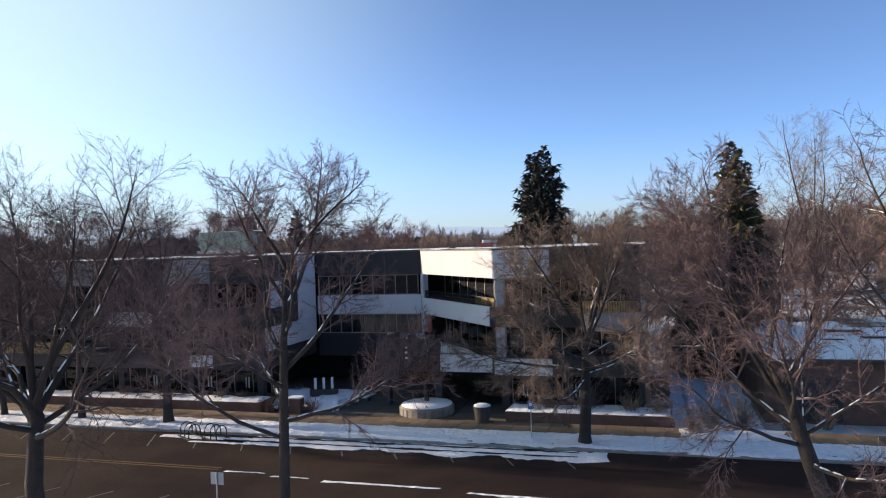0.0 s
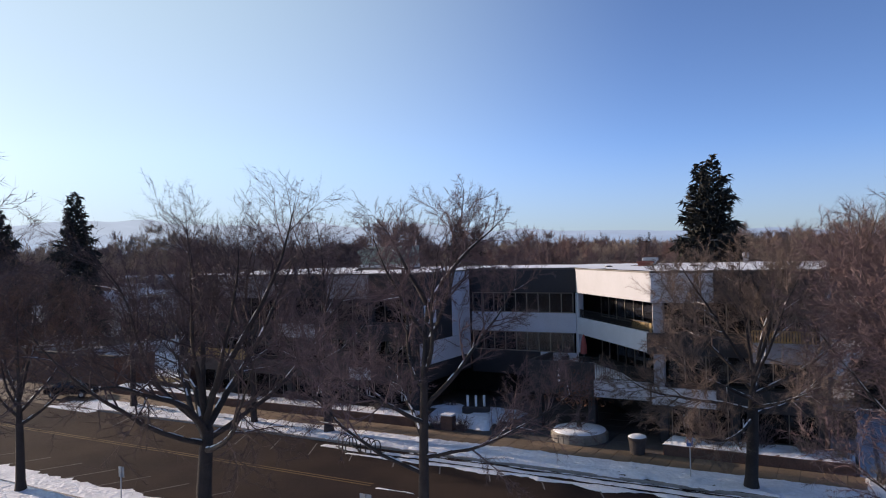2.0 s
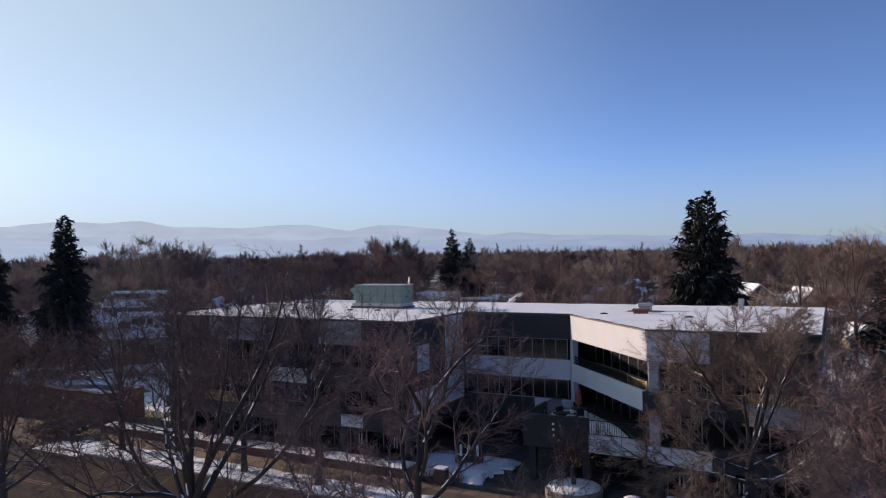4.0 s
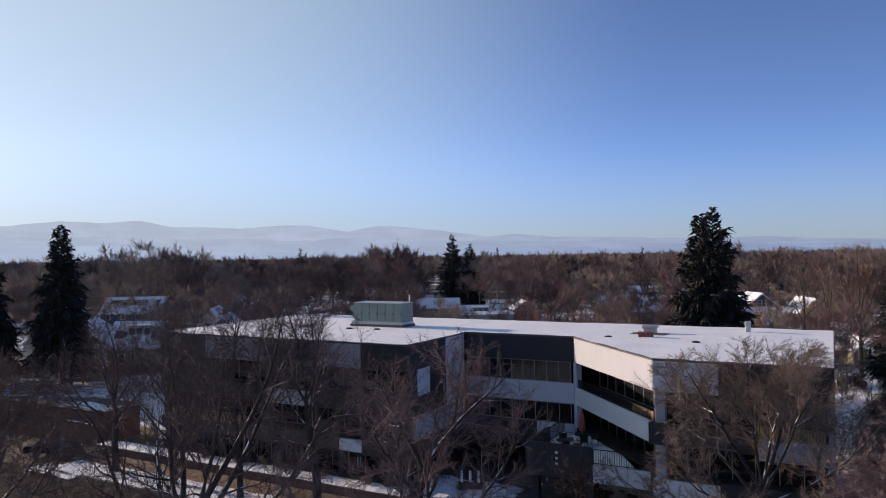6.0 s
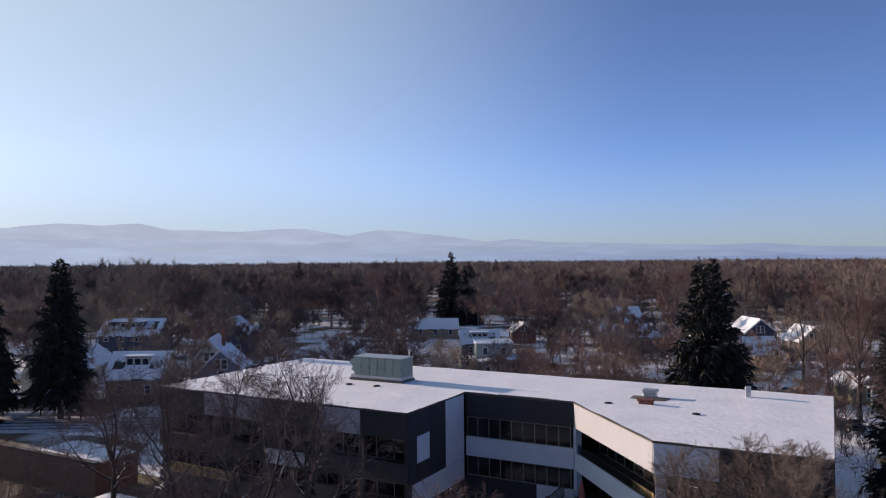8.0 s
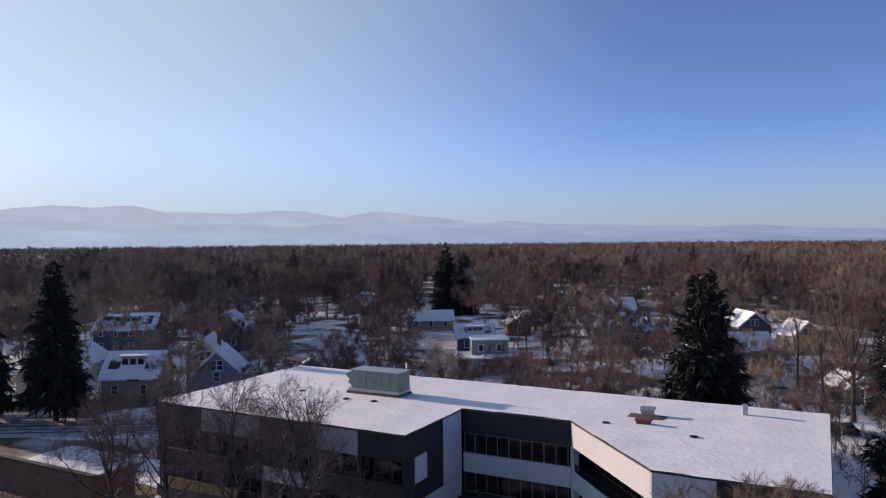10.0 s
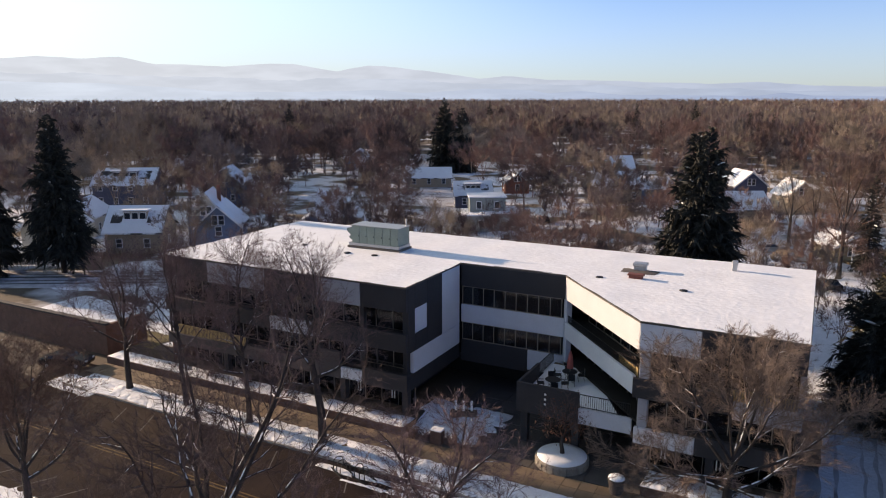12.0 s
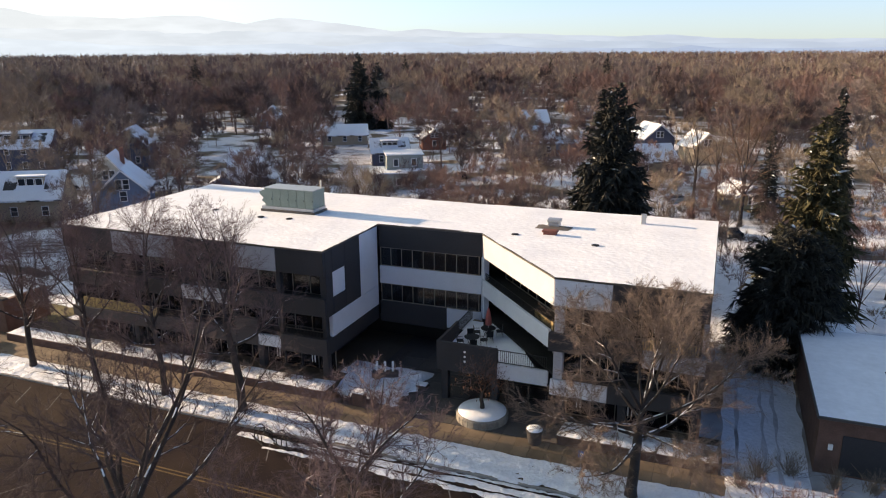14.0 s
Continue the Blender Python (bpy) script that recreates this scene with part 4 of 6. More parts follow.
# trees standing behind the building
BACK = "trees behind the building"
bare_tree("garden_tree", (3.0, 108.0, LOW), 18.0, 41, 0.22, 0.8, 9, 0.30, 0.85, TWIG_RED, snow=False, fine=0.45, label="tall russet bare tree in a back garden", group=BACK, leader=0.3)
bare_tree("garden_tree", (-3.7, 115.0, LOW), 15.5, 42, 0.35, 0.6, 7, 0.24, 0.8, TWIG_GOLD, snow=False, fine=0.45, label="slender tan bare tree", group=BACK, leader=0.3)
bare_tree("garden_tree", (-0.6, 113.0, LOW), 14.0, 43, 0.35, 0.6, 7, 0.20, 0.8, TWIG_GOLD, snow=False, fine=0.45, label="slender tan bare tree", group=BACK, leader=0.3)
bare_tree("garden_tree", (-50.5, 95.0, LOW), 10.2, 44, 0.12, 0.85, 9, 0.20, 0.9, TWIG_RED, snow=False, fine=0.45, label="round russet bare tree", group=BACK)
bare_tree("garden_tree", (-57.0, 97.0, LOW), 9.6, 45, 0.12, 0.85, 9, 0.20, 0.9, TWIG_RED, snow=False, fine=0.45, label="round russet bare tree", group=BACK)
bare_tree("garden_tree", (-31.5, 88.0, LOW), 8.2, 46, 0.10, 1.0, 9, 0.16, 0.9, TWIG_GOLD, snow=False, fine=0.45, label="low spreading tan bare tree", group=BACK)
bare_tree("garden_tree", (-23.5, 85.0, LOW), 7.6, 47, 0.10, 0.8, 8, 0.13, 0.9, TWIG_GOLD, snow=False, fine=0.45, label="low tan bare tree", group=BACK)
bare_tree("garden_tree", (-66.0, 88.0, LOW), 10.5, 48, 0.2, 0.85, 8, 0.20, 0.85, TWIG, snow=False, fine=0.45, label="brown bare tree by the lane", group=BACK)
bare_tree("garden_tree", (-72.0, 66.0, LOW), 9.0, 49, 0.2, 0.85, 8, 0.18, 0.85, TWIG, snow=False, fine=0.45, label="brown bare tree in the side yard", group=BACK)


def spruce(name, at, height, radius, seed, material=None, label="", boughs=420, snow=0.05, group="conifers", foot=0.05, power=0.8):
    """A conifer: straight trunk and many drooping boughs, each a bundle of needle sprays."""
    rng = random.Random(seed)
    tree = thing(name, at, label, "conifer", group)
    trunk = Limbs()
    trunk.branch([Vector((0, 0, -0.2)), Vector((0, 0, height * 0.5)), Vector((0, 0, height * 0.985))], [height * 0.018, height * 0.011, 0.02], 8)
    trunk.mesh("trunk", BARK, tree)
    needles, white = Limbs(), Limbs()
    for w in range(boughs):
        t = 1 - math.sqrt(1 - (w + rng.random()) / boughs) if w % 4 else (w + rng.random()) / boughs
        z = height * (foot + (0.985 - foot) * t)
        a = 2.39996 * w + rng.uniform(-0.4, 0.4)
        clump = 0.85 + 0.30 * noise.noise((math.cos(a) * 1.7 + seed, math.sin(a) * 1.7, z * 0.45))
        ln = (radius * (1 - t) ** power * clump + 0.18) * rng.uniform(0.70, 1.10)
        d = Vector((math.cos(a), math.sin(a), 0.55 * t + rng.uniform(-0.35, 0.05)))
        pts = line_of(rng, Vector((0, 0, z)), d, ln, 4, 0.06, -0.05 if t < 0.6 else 0.06)
        k = height / 20
        needles.branch(pts, [0.05 * k, 0.10 * k, 0.11 * k, 0.08 * k, 0.01], 3)
        m = max(5, int(3.4 * ln / k) + 3) if boughs > 300 else 4
        for j in range(m):
            f = 0.22 + 0.78 * (j + rng.random()) / m
            i = min(int(f * 4), 3)
            p = pts[i].lerp(pts[i + 1], f * 4 - i)
            side = turned(rng, (pts[i + 1] - pts[i]).normalized(), rng.uniform(0.4, 1.1))
            side.z -= 0.30
            s = (0.25 + 0.16 * ln) * rng.uniform(0.7, 1.5) * (0.5 + 0.5 * k)
            for spread in (-0.35, 0.0, 0.35):
                tip = side + Vector((rng.gauss(0, 0.25), rng.gauss(0, 0.25), spread - 0.2))
                needles.twig(p, p + tip * s * rng.uniform(0.7, 1.15), (0.085 + 0.04 * s) * k)
        if rng.random() < snow:
            white.branch([pts[2] + Vector((0, 0, 0.16)), pts[3] + Vector((0, 0, 0.14)), pts[4] + Vector((0, 0, 0.03))], [0.05, 0.10, 0.01], 4)
    tagged(needles.mesh("foliage", material or NEEDLE, tree), kind="stuff")
    if white.verts:
        tagged(white.mesh("bough_snow", SNOW, tree, "snow on the boughs"), kind="stuff")
    return tree


spruce("spruce", (-10.3, 75.3, 0), 21.3, 4.9, 31, label="tall dark spruce standing behind the building", boughs=560, power=0.62)
spruce("spruce", (-11.6, 75.9, 0), 20.7, 4.6, 30, label="tall dark spruce grown together with its neighbour", boughs=520, power=0.62)
spruce("spruce", (-93.0, 62.4, 0), 22.0, 4.6, 32, label="tall dark spruce by the houses", boughs=560, power=0.62, foot=0.14)
spruce("spruce", (-102.1, 56.9, 0), 19.8, 5.2, 33, label="tall dark spruce by the houses", boughs=560, power=0.6, foot=0.12)
spruce("spruce", (-108.8, 207.8, 0), 23.6, 6.0, 34, label="broad dark spruce among distant houses", boughs=380, power=0.6)
spruce("spruce", (-103.8, 210.6, 0), 20.6, 5.4, 39, label="blue-green spruce beside a taller one among distant houses", boughs=360, snow=0.10, power=0.6)
for _x, _y, _h, _r in ((-63.7, 415.0, 22.4, 5.0), (-94.2, 410.0, 20.5, 4.4), (-28.8, 329.0, 17.4, 4.2), (-19.8, 330.0, 17.2, 4.0), (-210.9, 254.7, 21.8, 4.6), (-171.8, 384.0, 21.6, 4.6), (-166.0, 226.0, 15.0, 4.2)):
    spruce("spruce", (_x, _y, LOW), _h, _r, int(_h * 10), label="dark conifer standing above the distant bare woods", boughs=220, snow=0.0, power=0.6)
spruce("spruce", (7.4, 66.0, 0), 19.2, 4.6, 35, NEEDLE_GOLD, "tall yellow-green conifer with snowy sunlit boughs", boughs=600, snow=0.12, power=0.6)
spruce("spruce", (5.8, 60.6, 0), 10.8, 5.0, 36, NEEDLE, "broad black-green conifer at the corner of the building", boughs=800, snow=0.02, power=0.36, foot=0.02)
spruce("spruce", (12.4, 98.0, 0), 20.0, 3.6, 37, NEEDLE, "tall narrow dark conifer behind the shops", boughs=450)
spruce("spruce", (6.2, 112.0, 0), 13.8, 2.6, 38, NEEDLE, "narrow blue-green conifer in a back garden", boughs=260)

# ---------------------------------------------------------------- woods and gardens far off
HOUSES = []          # filled below: (x, y, radius)


class Wood:
    """Many leafless trees joined by colour: stems, boughs to the lobes of each crown, and fine twigs round the lobes."""

    def __init__(self, seed):
        self.rng = np.random.default_rng(seed)
        self.v, self.f, self.n = defaultdict(list), defaultdict(list), defaultdict(int)

    def blades(self, kind, p, q, width):
        """Tapered blades from the points p to the points q, each turned its own way."""
        d = q - p
        u = np.cross(d, self.rng.normal(size=d.shape))
        u *= width / np.maximum(np.linalg.norm(u, axis=1, keepdims=True), 1e-6)
        n = len(p)
        self.v[kind].append(np.stack((p - u, p + u, q), axis=1).reshape(-1, 3))
        self.f[kind].append(np.arange(3 * n).reshape(-1, 3) + self.n[kind])
        self.n[kind] += 3 * n

    def tree(self, x, y, h, r, kind, lobes, twigs, width, length):
        rng = self.rng
        foot = np.array((x, y, LOW))
        half = 0.40 * h * rng.uniform(0.9, 1.08)
        c = foot + (rng.normal(0, 0.3), rng.normal(0, 0.3), h - half)
        root = foot + (0, 0, h * rng.uniform(0.10, 0.22))
        up = rng.uniform(-0.45, 1.0, lobes)
        a = 2.39996 * np.arange(lobes) + rng.uniform(0, 6.3)
        flat = np.sqrt(1 - up * up)
        d = np.stack((np.cos(a) * flat, np.sin(a) * flat, up), axis=1)
        mid = c + d * (r, r, half) * rng.uniform(0.50, 0.80, (lobes, 1))
        size = rng.uniform(0.24, 0.46, (lobes, 1))
        fork = root + (c - root) * rng.uniform(0.0, 0.55, (lobes, 1))
        self.blades(kind, foot[None, :], c[None, :], max(width * 2.2, 0.012 * h))
        self.blades(kind, fork, mid + d * r * 0.1, max(width * 1.1, 0.004 * h))
        subs = lobes * min(8, max(1, twigs // (lobes * 6)))
        k = np.arange(subs) % lobes
        off = rng.normal(size=(subs, 3)) + 0.7 * d[k]
        off /= np.linalg.norm(off, axis=1, keepdims=True)
        end = mid[k] + off * size[k] * (r, r, half) * rng.uniform(0.55, 1.05, (subs, 1))
        self.blades(kind, mid[k], end, width)
        j = rng.integers(0, subs, twigs)
        p = mid[k[j]] + (end[j] - mid[k[j]]) * rng.uniform(0.15, 1.0, (twigs, 1)) + rng.normal(0, 0.03 * r, (twigs, 3))
        way = 0.8 * off[j] + 0.6 * (p - root) / np.linalg.norm(p - root, axis=1, keepdims=True) + rng.normal(0, 0.30, (twigs, 3)) + (0, 0, 0.35)
        way /= np.linalg.norm(way, axis=1, keepdims=True)
        self.blades(kind, p - way * 0.3 * length, p + way * length * rng.uniform(0.4, 1.0, (twigs, 1)), width)

    def meshes(self, name):
        for kind in sorted(self.v):
            v, f = np.concatenate(self.v[kind]), np.concatenate(self.f[kind])
            me = bpy.data.meshes.new(name)
            me.vertices.add(len(v))
            me.vertices.foreach_set("co", v.astype(np.float32).ravel())
            me.loops.add(f.size)
            me.loops.foreach_set("vertex_index", f.astype(np.int32).ravel())
            me.polygons.add(len(f))
            me.polygons.foreach_set("loop_start", np.arange(0, f.size, 3, dtype=np.int32))
            me.update(calc_edges=True)
            yield kind, me


def clear(x, y):
    """Whether a wood tree may stand here."""
    if -64 < x < 16 and 0 < y < 70:
        return False
    if y < 44:
        return False
    if -116 < x < -50 and y < 68:
        return False
    for hx, hy, hr in HOUSES:
        if (x - hx) ** 2 + (y - hy) ** 2 < hr * hr:
            return False
    # keep the lanes open
    for ax, ay, bx, by, half in ((-170, 14.0, 30, 129.4, 6.0), (-44, 92, -150, 270, 7.5)):
        dx, dy = bx - ax, by - ay
        t = max(0, min(1, ((x - ax) * dx + (y - ay) * dy) / (dx * dx + dy * dy)))
        if math.hypot(x - ax - t * dx, y - ay - t * dy) < half:
            return False
    return True

# ---------------------------------------------------------------- houses
def window(parent, m, x, z, w, h, label="", cross=True):
    """A sash window on the wall plane y = 0 of m: frame, sill and glass."""
    t = 0.09
    spans = [(x - w / 2 - t, x - w / 2, -0.07, 0.03, z, z + h), (x + w / 2, x + w / 2 + t, -0.07, 0.03, z, z + h),
             (x - w / 2 - t, x + w / 2 + t, -0.08, 0.03, z + h, z + h + t), (x - w / 2 - t - 0.04, x + w / 2 + t + 0.04, -0.12, 0.03, z - t, z)]
    if cross:
        spans.append((x - w / 2, x + w / 2, -0.05, 0.02, z + h * 0.5 - 0.03, z + h * 0.5 + 0.03))
    f = part("window", boxes(*spans, m=m), TRIM, parent)
    part("pane", boxes((x - w / 2, x + w / 2, -0.025, 0.0, z, z + h), m=m), HOUSE_GLASS, f)


def gable_prism(bm, x0, x1, y0, y1, z0, zp, over, thick, m=None):
    """Two roof slopes with their ridge along y."""
    xm = (x0 + x1) / 2
    k = (zp - z0) / (xm - x0)
    for s in (-1, 1):
        xe = (x0 - over) if s < 0 else (x1 + over)
        ze = z0 - k * over
        pts = [(xe, ze), (xm, zp), (xm, zp + thick), (xe, ze + thick)]
        v = [bm.verts.new(m @ Vector((x, y, z)) if m else (x, y, z)) for y in (y0 - over, y1 + over) for x, z in pts]
        for f in ((0, 1, 2, 3), (7, 6, 5, 4), (0, 4, 5, 1), (1, 5, 6, 2), (2, 6, 7, 3), (3, 7, 4, 0)):
            bm.faces.new([v[i] for i in f])
    return bm


def gable_wall(bm, x0, x1, y, t, z0, zp):
    """The triangular wall under a gable."""
    xm = (x0 + x1) / 2
    for y in (y,):
        v = [bm.verts.new(p) for p in ((x0, y, z0), (x1, y, z0), (xm, y, zp), (x0, y + t, z0), (x1, y + t, z0), (xm, y + t, zp))]
        for f in ((0, 1, 2), (5, 4, 3), (0, 3, 4, 1), (1, 4, 5, 2), (2, 5, 3, 0)):
            bm.faces.new([v[i] for i in f])
    return bm


def house(at, turn, w, d, eave, peak, siding, label, front_gable=True, floors=1, dormer=False, porch=False, chimney=False, snow_cover=1.0, roof=None, trim_gable=None):
    """A pitched-roof house whose front faces -y; ridge along y (front gable) or along x."""
    HOUSES.append((at[0], at[1], 0.62 * max(w, d) + 2.0))
    h = thing("house", (at[0], at[1], LOW), label, "house", "houses of the neighbourhood", turn)
    x0, x1, y0, y1 = -w / 2, w / 2, -d / 2, d / 2
    part("wall", boxes((x0, x1, y0, y1, -0.3, eave)), siding, h)
    q = Matrix.Identity(4) if front_gable else Matrix.Rotation(math.pi / 2, 4, "Z")
    gx0, gx1, gy0, gy1 = (x0, x1, y0, y1) if front_gable else (y0, y1, x0, x1)
    for gy, gt in ((gy0, 0.12), (gy1, -0.12)):
        g = part("gable", gable_wall(bmesh.new(), gx0, gx1, gy, gt, eave, peak - 0.05), trim_gable or siding, h)
        g.matrix_basis = q
    r = part("roof", gable_prism(bmesh.new(), gx0, gx1, gy0, gy1, eave, peak, 0.45, 0.16), roof or SHINGLE, h)
    r.matrix_basis = q
    s = part("roof_snow", gable_prism(bmesh.new(), gx0 * snow_cover, gx1 * snow_cover, gy0, gy1, eave + (peak - eave) * (1 - snow_cover), peak + 0.02, 0.38, 0.22), SNOW, h, "snow on the roof slopes")
    s.matrix_basis = q
    if front_gable:      # white barge boards
        k = (peak - eave) / (w / 2)
        bm = bmesh.new()
        for sgn in (-1, 1):
            xe = sgn * (w / 2 + 0.45)
            v = [bm.verts.new((x, y, z)) for y in (y0 - 0.50, y0 - 0.44) for x, z in ((xe, eave - k * 0.45 - 0.14), (0, peak - 0.14), (0, peak + 0.12), (xe, eave - k * 0.45 + 0.12))]
            for f in ((0, 1, 2, 3), (7, 6, 5, 4), (0, 4, 5, 1), (1, 5, 6, 2), (2, 6, 7, 3), (3, 7, 4, 0)):
                bm.faces.new([v[i] for i in f])
        part("barge_board", bm, TRIM, h)
    mf = Matrix.Translation((0, y0, 0))
    ms = Matrix.Translation((x0, 0, 0)) @ Matrix.Rotation(-math.pi / 2, 4, "Z")
    me_ = Matrix.Translation((x1, 0, 0)) @ Matrix.Rotation(math.pi / 2, 4, "Z")
    for f in range(floors):
        z = 1.0 + 2.9 * f
        if z + 1.3 < eave + 0.2:
            n = max(1, int(w / 3.2))
            for k in range(n):
                window(h, mf, x0 + w * (k + 0.5) / n, z, 0.85, 1.3)
            for mm in (ms, me_):
                for k in range(max(1, int(d / 4))):
                    window(h, mm, -d / 2 + d * (k + 0.5) / max(1, int(d / 4)), z, 0.8, 1.2)
    if front_gable and peak - eave > 1.9:
        for sx in (-0.48, 0.48):
            window(h, mf, sx, eave + 0.15, 0.75, min(1.35, (peak - eave) * 0.5))
    if dormer:
        dw, dy = w * 0.42, y0 * 0.55
        dz0, dz1 = eave + (peak - eave) * 0.38, eave + (peak - eave) * 0.88
        for sx in (-1, 1):      # bare shingles beside the dormer, where the snow has slid off
            k2 = (peak - eave) / (d / 2)
            ya, yb = y0 * 0.72, y0 * 0.22
            xa, xb = sorted((sx * (dw / 2 + 0.15), sx * (dw / 2 + 0.22 * w)))
            bmq = bmesh.new()
            vs = [bmq.verts.new((x, y, eave + (y - y0) * k2 + dzz)) for dzz in (0.10, 0.262) for x, y in ((xa, ya), (xb, ya), (xb, yb), (xa, yb))]
            for f in ((3, 2, 1, 0), (4, 5, 6, 7), (0, 1, 5, 4), (1, 2, 6, 5), (2, 3, 7, 6), (3, 0, 4, 7)):
                bmq.faces.new([vs[i] for i in f])
            part("bare_shingles", bmq, SHINGLE, h)
        dm = part("dormer", boxes((-dw / 2, dw / 2, dy, dy + 2.6, dz0 - 0.8, dz1)), siding, h)
        part("dormer_roof", boxes((-dw / 2 - 0.3, dw / 2 + 0.3, dy - 0.35, dy + 3.0, dz1, dz1 + 0.22), bevel=0.05), SNOW, dm)
        for k in range(3):
            window(dm, Matrix.Translation((0, dy, 0)), -dw / 2 + dw * (k + 0.5) / 3, dz0 + 0.05, dw / 4, max(0.4, dz1 - dz0 - 0.35), cross=False)
    if porch:
        p = part("porch_roof", boxes((-0.2 * w, 0.48 * w, y0 - 1.9, y0, 2.55, 2.85), bevel=0.08), SNOW, h, "snowy porch roof")
        for x in (-0.16 * w, 0.15 * w, 0.44 * w):
            part("post", boxes((x - 0.08, x + 0.08, y0 - 1.75, y0 - 1.59, 0, 2.55)), TRIM, p)
        part("porch_floor", boxes((-0.2 * w, 0.48 * w, y0 - 1.9, y0, -0.1, 0.3)), CONCRETE, p)
    if chimney:
        part("chimney", boxes((w * 0.2, w * 0.2 + 0.6, 0.0, 0.6, eave, peak + 0.9), bevel=0.03), RED_BRICK, h)
    return h


T = 30
house((-96.7, 78.8), T, 8.6, 7.6, 3.5, 6.9, SIDING_TAN, "low house with a snowy roof and broad dormer", front_gable=False, dormer=True)
house((-81.1, 81.0), 36, 6.3, 8.0, 5.4, 8.3, SIDING_BLUE, "blue-grey gabled house with white trim and a porch", floors=2, porch=True)
house((-91.6, 88.9), 36, 6.0, 8.0, 4.9, 8.6, SIDING_BLUE, "blue-grey gabled house with cream barge boards", floors=2, chimney=True, trim_gable=SIDING_CREAM)
house((-138.6, 111.0), T, 13.0, 9.0, 5.2, 8.3, SIDING_NAVY, "large slate-coloured house with hipped snowy roof", front_gable=False, floors=2, dormer=True)
house((-122.2, 124.7), T, 8.0, 9.0, 5.0, 8.2, SIDING_NAVY, "dark gabled house with snow on one slope", floors=2)
house((-106.5, 71.0), T, 7.0, 8.0, 4.4, 7.2, SIDING_CREAM, "small cream house beside the tall spruces", floors=1)
house((-117.5, 83.5), T, 7.5, 8.0, 3.6, 6.2, SIDING_CREAM, "cream house half hidden by spruces", floors=1)
house((-86.0, 117.0), T, 6.5, 7.0, 3.2, 5.6, SIDING_TAN, "tan garage with a snowy roof", front_gable=False)
house((-77.5, 108.0), T, 6.5, 7.0, 3.0, 5.2, SIDING_TAN, "tan garage with a sunlit snowy roof", front_gable=False)
house((-79.0, 101.0), T, 5.0, 5.0, 2.6, 4.2, SIDING_BLUE, "small blue-grey shed with a snowy roof")
house((-96.1, 173.8), T, 12.0, 8.0, 2.6, 4.9, SIDING_TAN, "long low house with a snowy roof", front_gable=False)
house((-69.1, 145.0), T, 8.0, 8.0, 3.0, 5.5, SIDING_NAVY, "navy house with dormers under snow", front_gable=False, dormer=True)
house((-43.7, 169.1), T, 11.0, 9.0, 3.2, 6.6, SIDING_TAN, "broad low house with a steep snowy roof", front_gable=False, chimney=True)
house((-36.5, 177.5), T, 8.0, 8.0, 2.6, 4.6, SIDING_BLUE, "small house with a snowy roof", front_gable=False)
house((-16.5, 181.9), T, 7.5, 9.0, 4.0, 7.0, SIDING_NAVY, "dark gabled house with white barge boards", floors=2)
house((-14.3, 152.0), T, 9.0, 9.0, 2.8, 5.6, SIDING_TAN, "low brown house with a wide snowy roof", front_gable=False)
house((3.1, 122.5), T, 5.0, 6.0, 2.3, 3.8, SIDING_YELLOW, "yellow house in low sunlight", porch=True)
house((-5.0, 168.0), T, 6.0, 7.0, 4.0, 6.8, SIDING_TAN, "tan house among bare trees", floors=1)
house((32.0, 209.0), T, 9.0, 9.0, 5.0, 8.0, SIDING_BLUE, "grey-blue house with a snowy roof", floors=2)
house((-69.7, 172.1), T, 6.0, 7.0, 3.0, 5.0, RED_BRICK, "small red-brown house by the lane")
house((-118.0, 180.0), T, 9.0, 8.0, 3.4, 6.6, SIDING_CREAM, "pale house among bare trees", front_gable=False)
house((-160.0, 150.0), T, 9.0, 8.0, 3.4, 6.6, SIDING_TAN, "tan house among bare trees", front_gable=False)
house((-55.0, 215.0), T, 9.0, 8.0, 3.4, 6.6, SIDING_CREAM, "pale house among bare trees", front_gable=False)
house((-140.0, 205.0), T, 9.0, 8.0, 3.4, 6.6, SIDING_BLUE, "blue-grey house among bare trees")


def flat_house(at, turn, spans, label):
    """A modern house of stacked flat-roofed boxes: (x0, x1, y0, y1, z0, z1, siding)."""
    HOUSES.append((at[0], at[1], 9.5))
    h = thing("flat_roofed_house", (at[0], at[1], LOW), label, "house", "houses of the neighbourhood", turn)
    for x0, x1, y0, y1, z0, z1, sd in spans:
        b = part("volume", boxes((x0, x1, y0, y1, z0, z1)), sd, h)
        part("roof_snow", boxes((x0 - 0.25, x1 + 0.25, y0 - 0.25, y1 + 0.25, z1, z1 + 0.25), bevel=0.06), SNOW, b)
        n = max(1, int((x1 - x0) / 2.4))
        for k in range(n):
            window(b, Matrix.Translation((0, y0, 0)), x0 + (x1 - x0) * (k + 0.5) / n, z0 + 0.9, 0.8, 1.25, cross=False)


flat_house((-54.6, 120.4), T, [(-6.0, 0.5, -3.5, 4.0, 0, 3.0, SIDING_GREEN), (-1.0, 6.0, -2.5, 5.0, 0, 3.2, SIDING_GREEN), (-3.0, 3.6, -0.5, 5.0, 3.0, 5.9, SIDING_GREEN)],
           "modern grey-green house of flat snowy boxes")

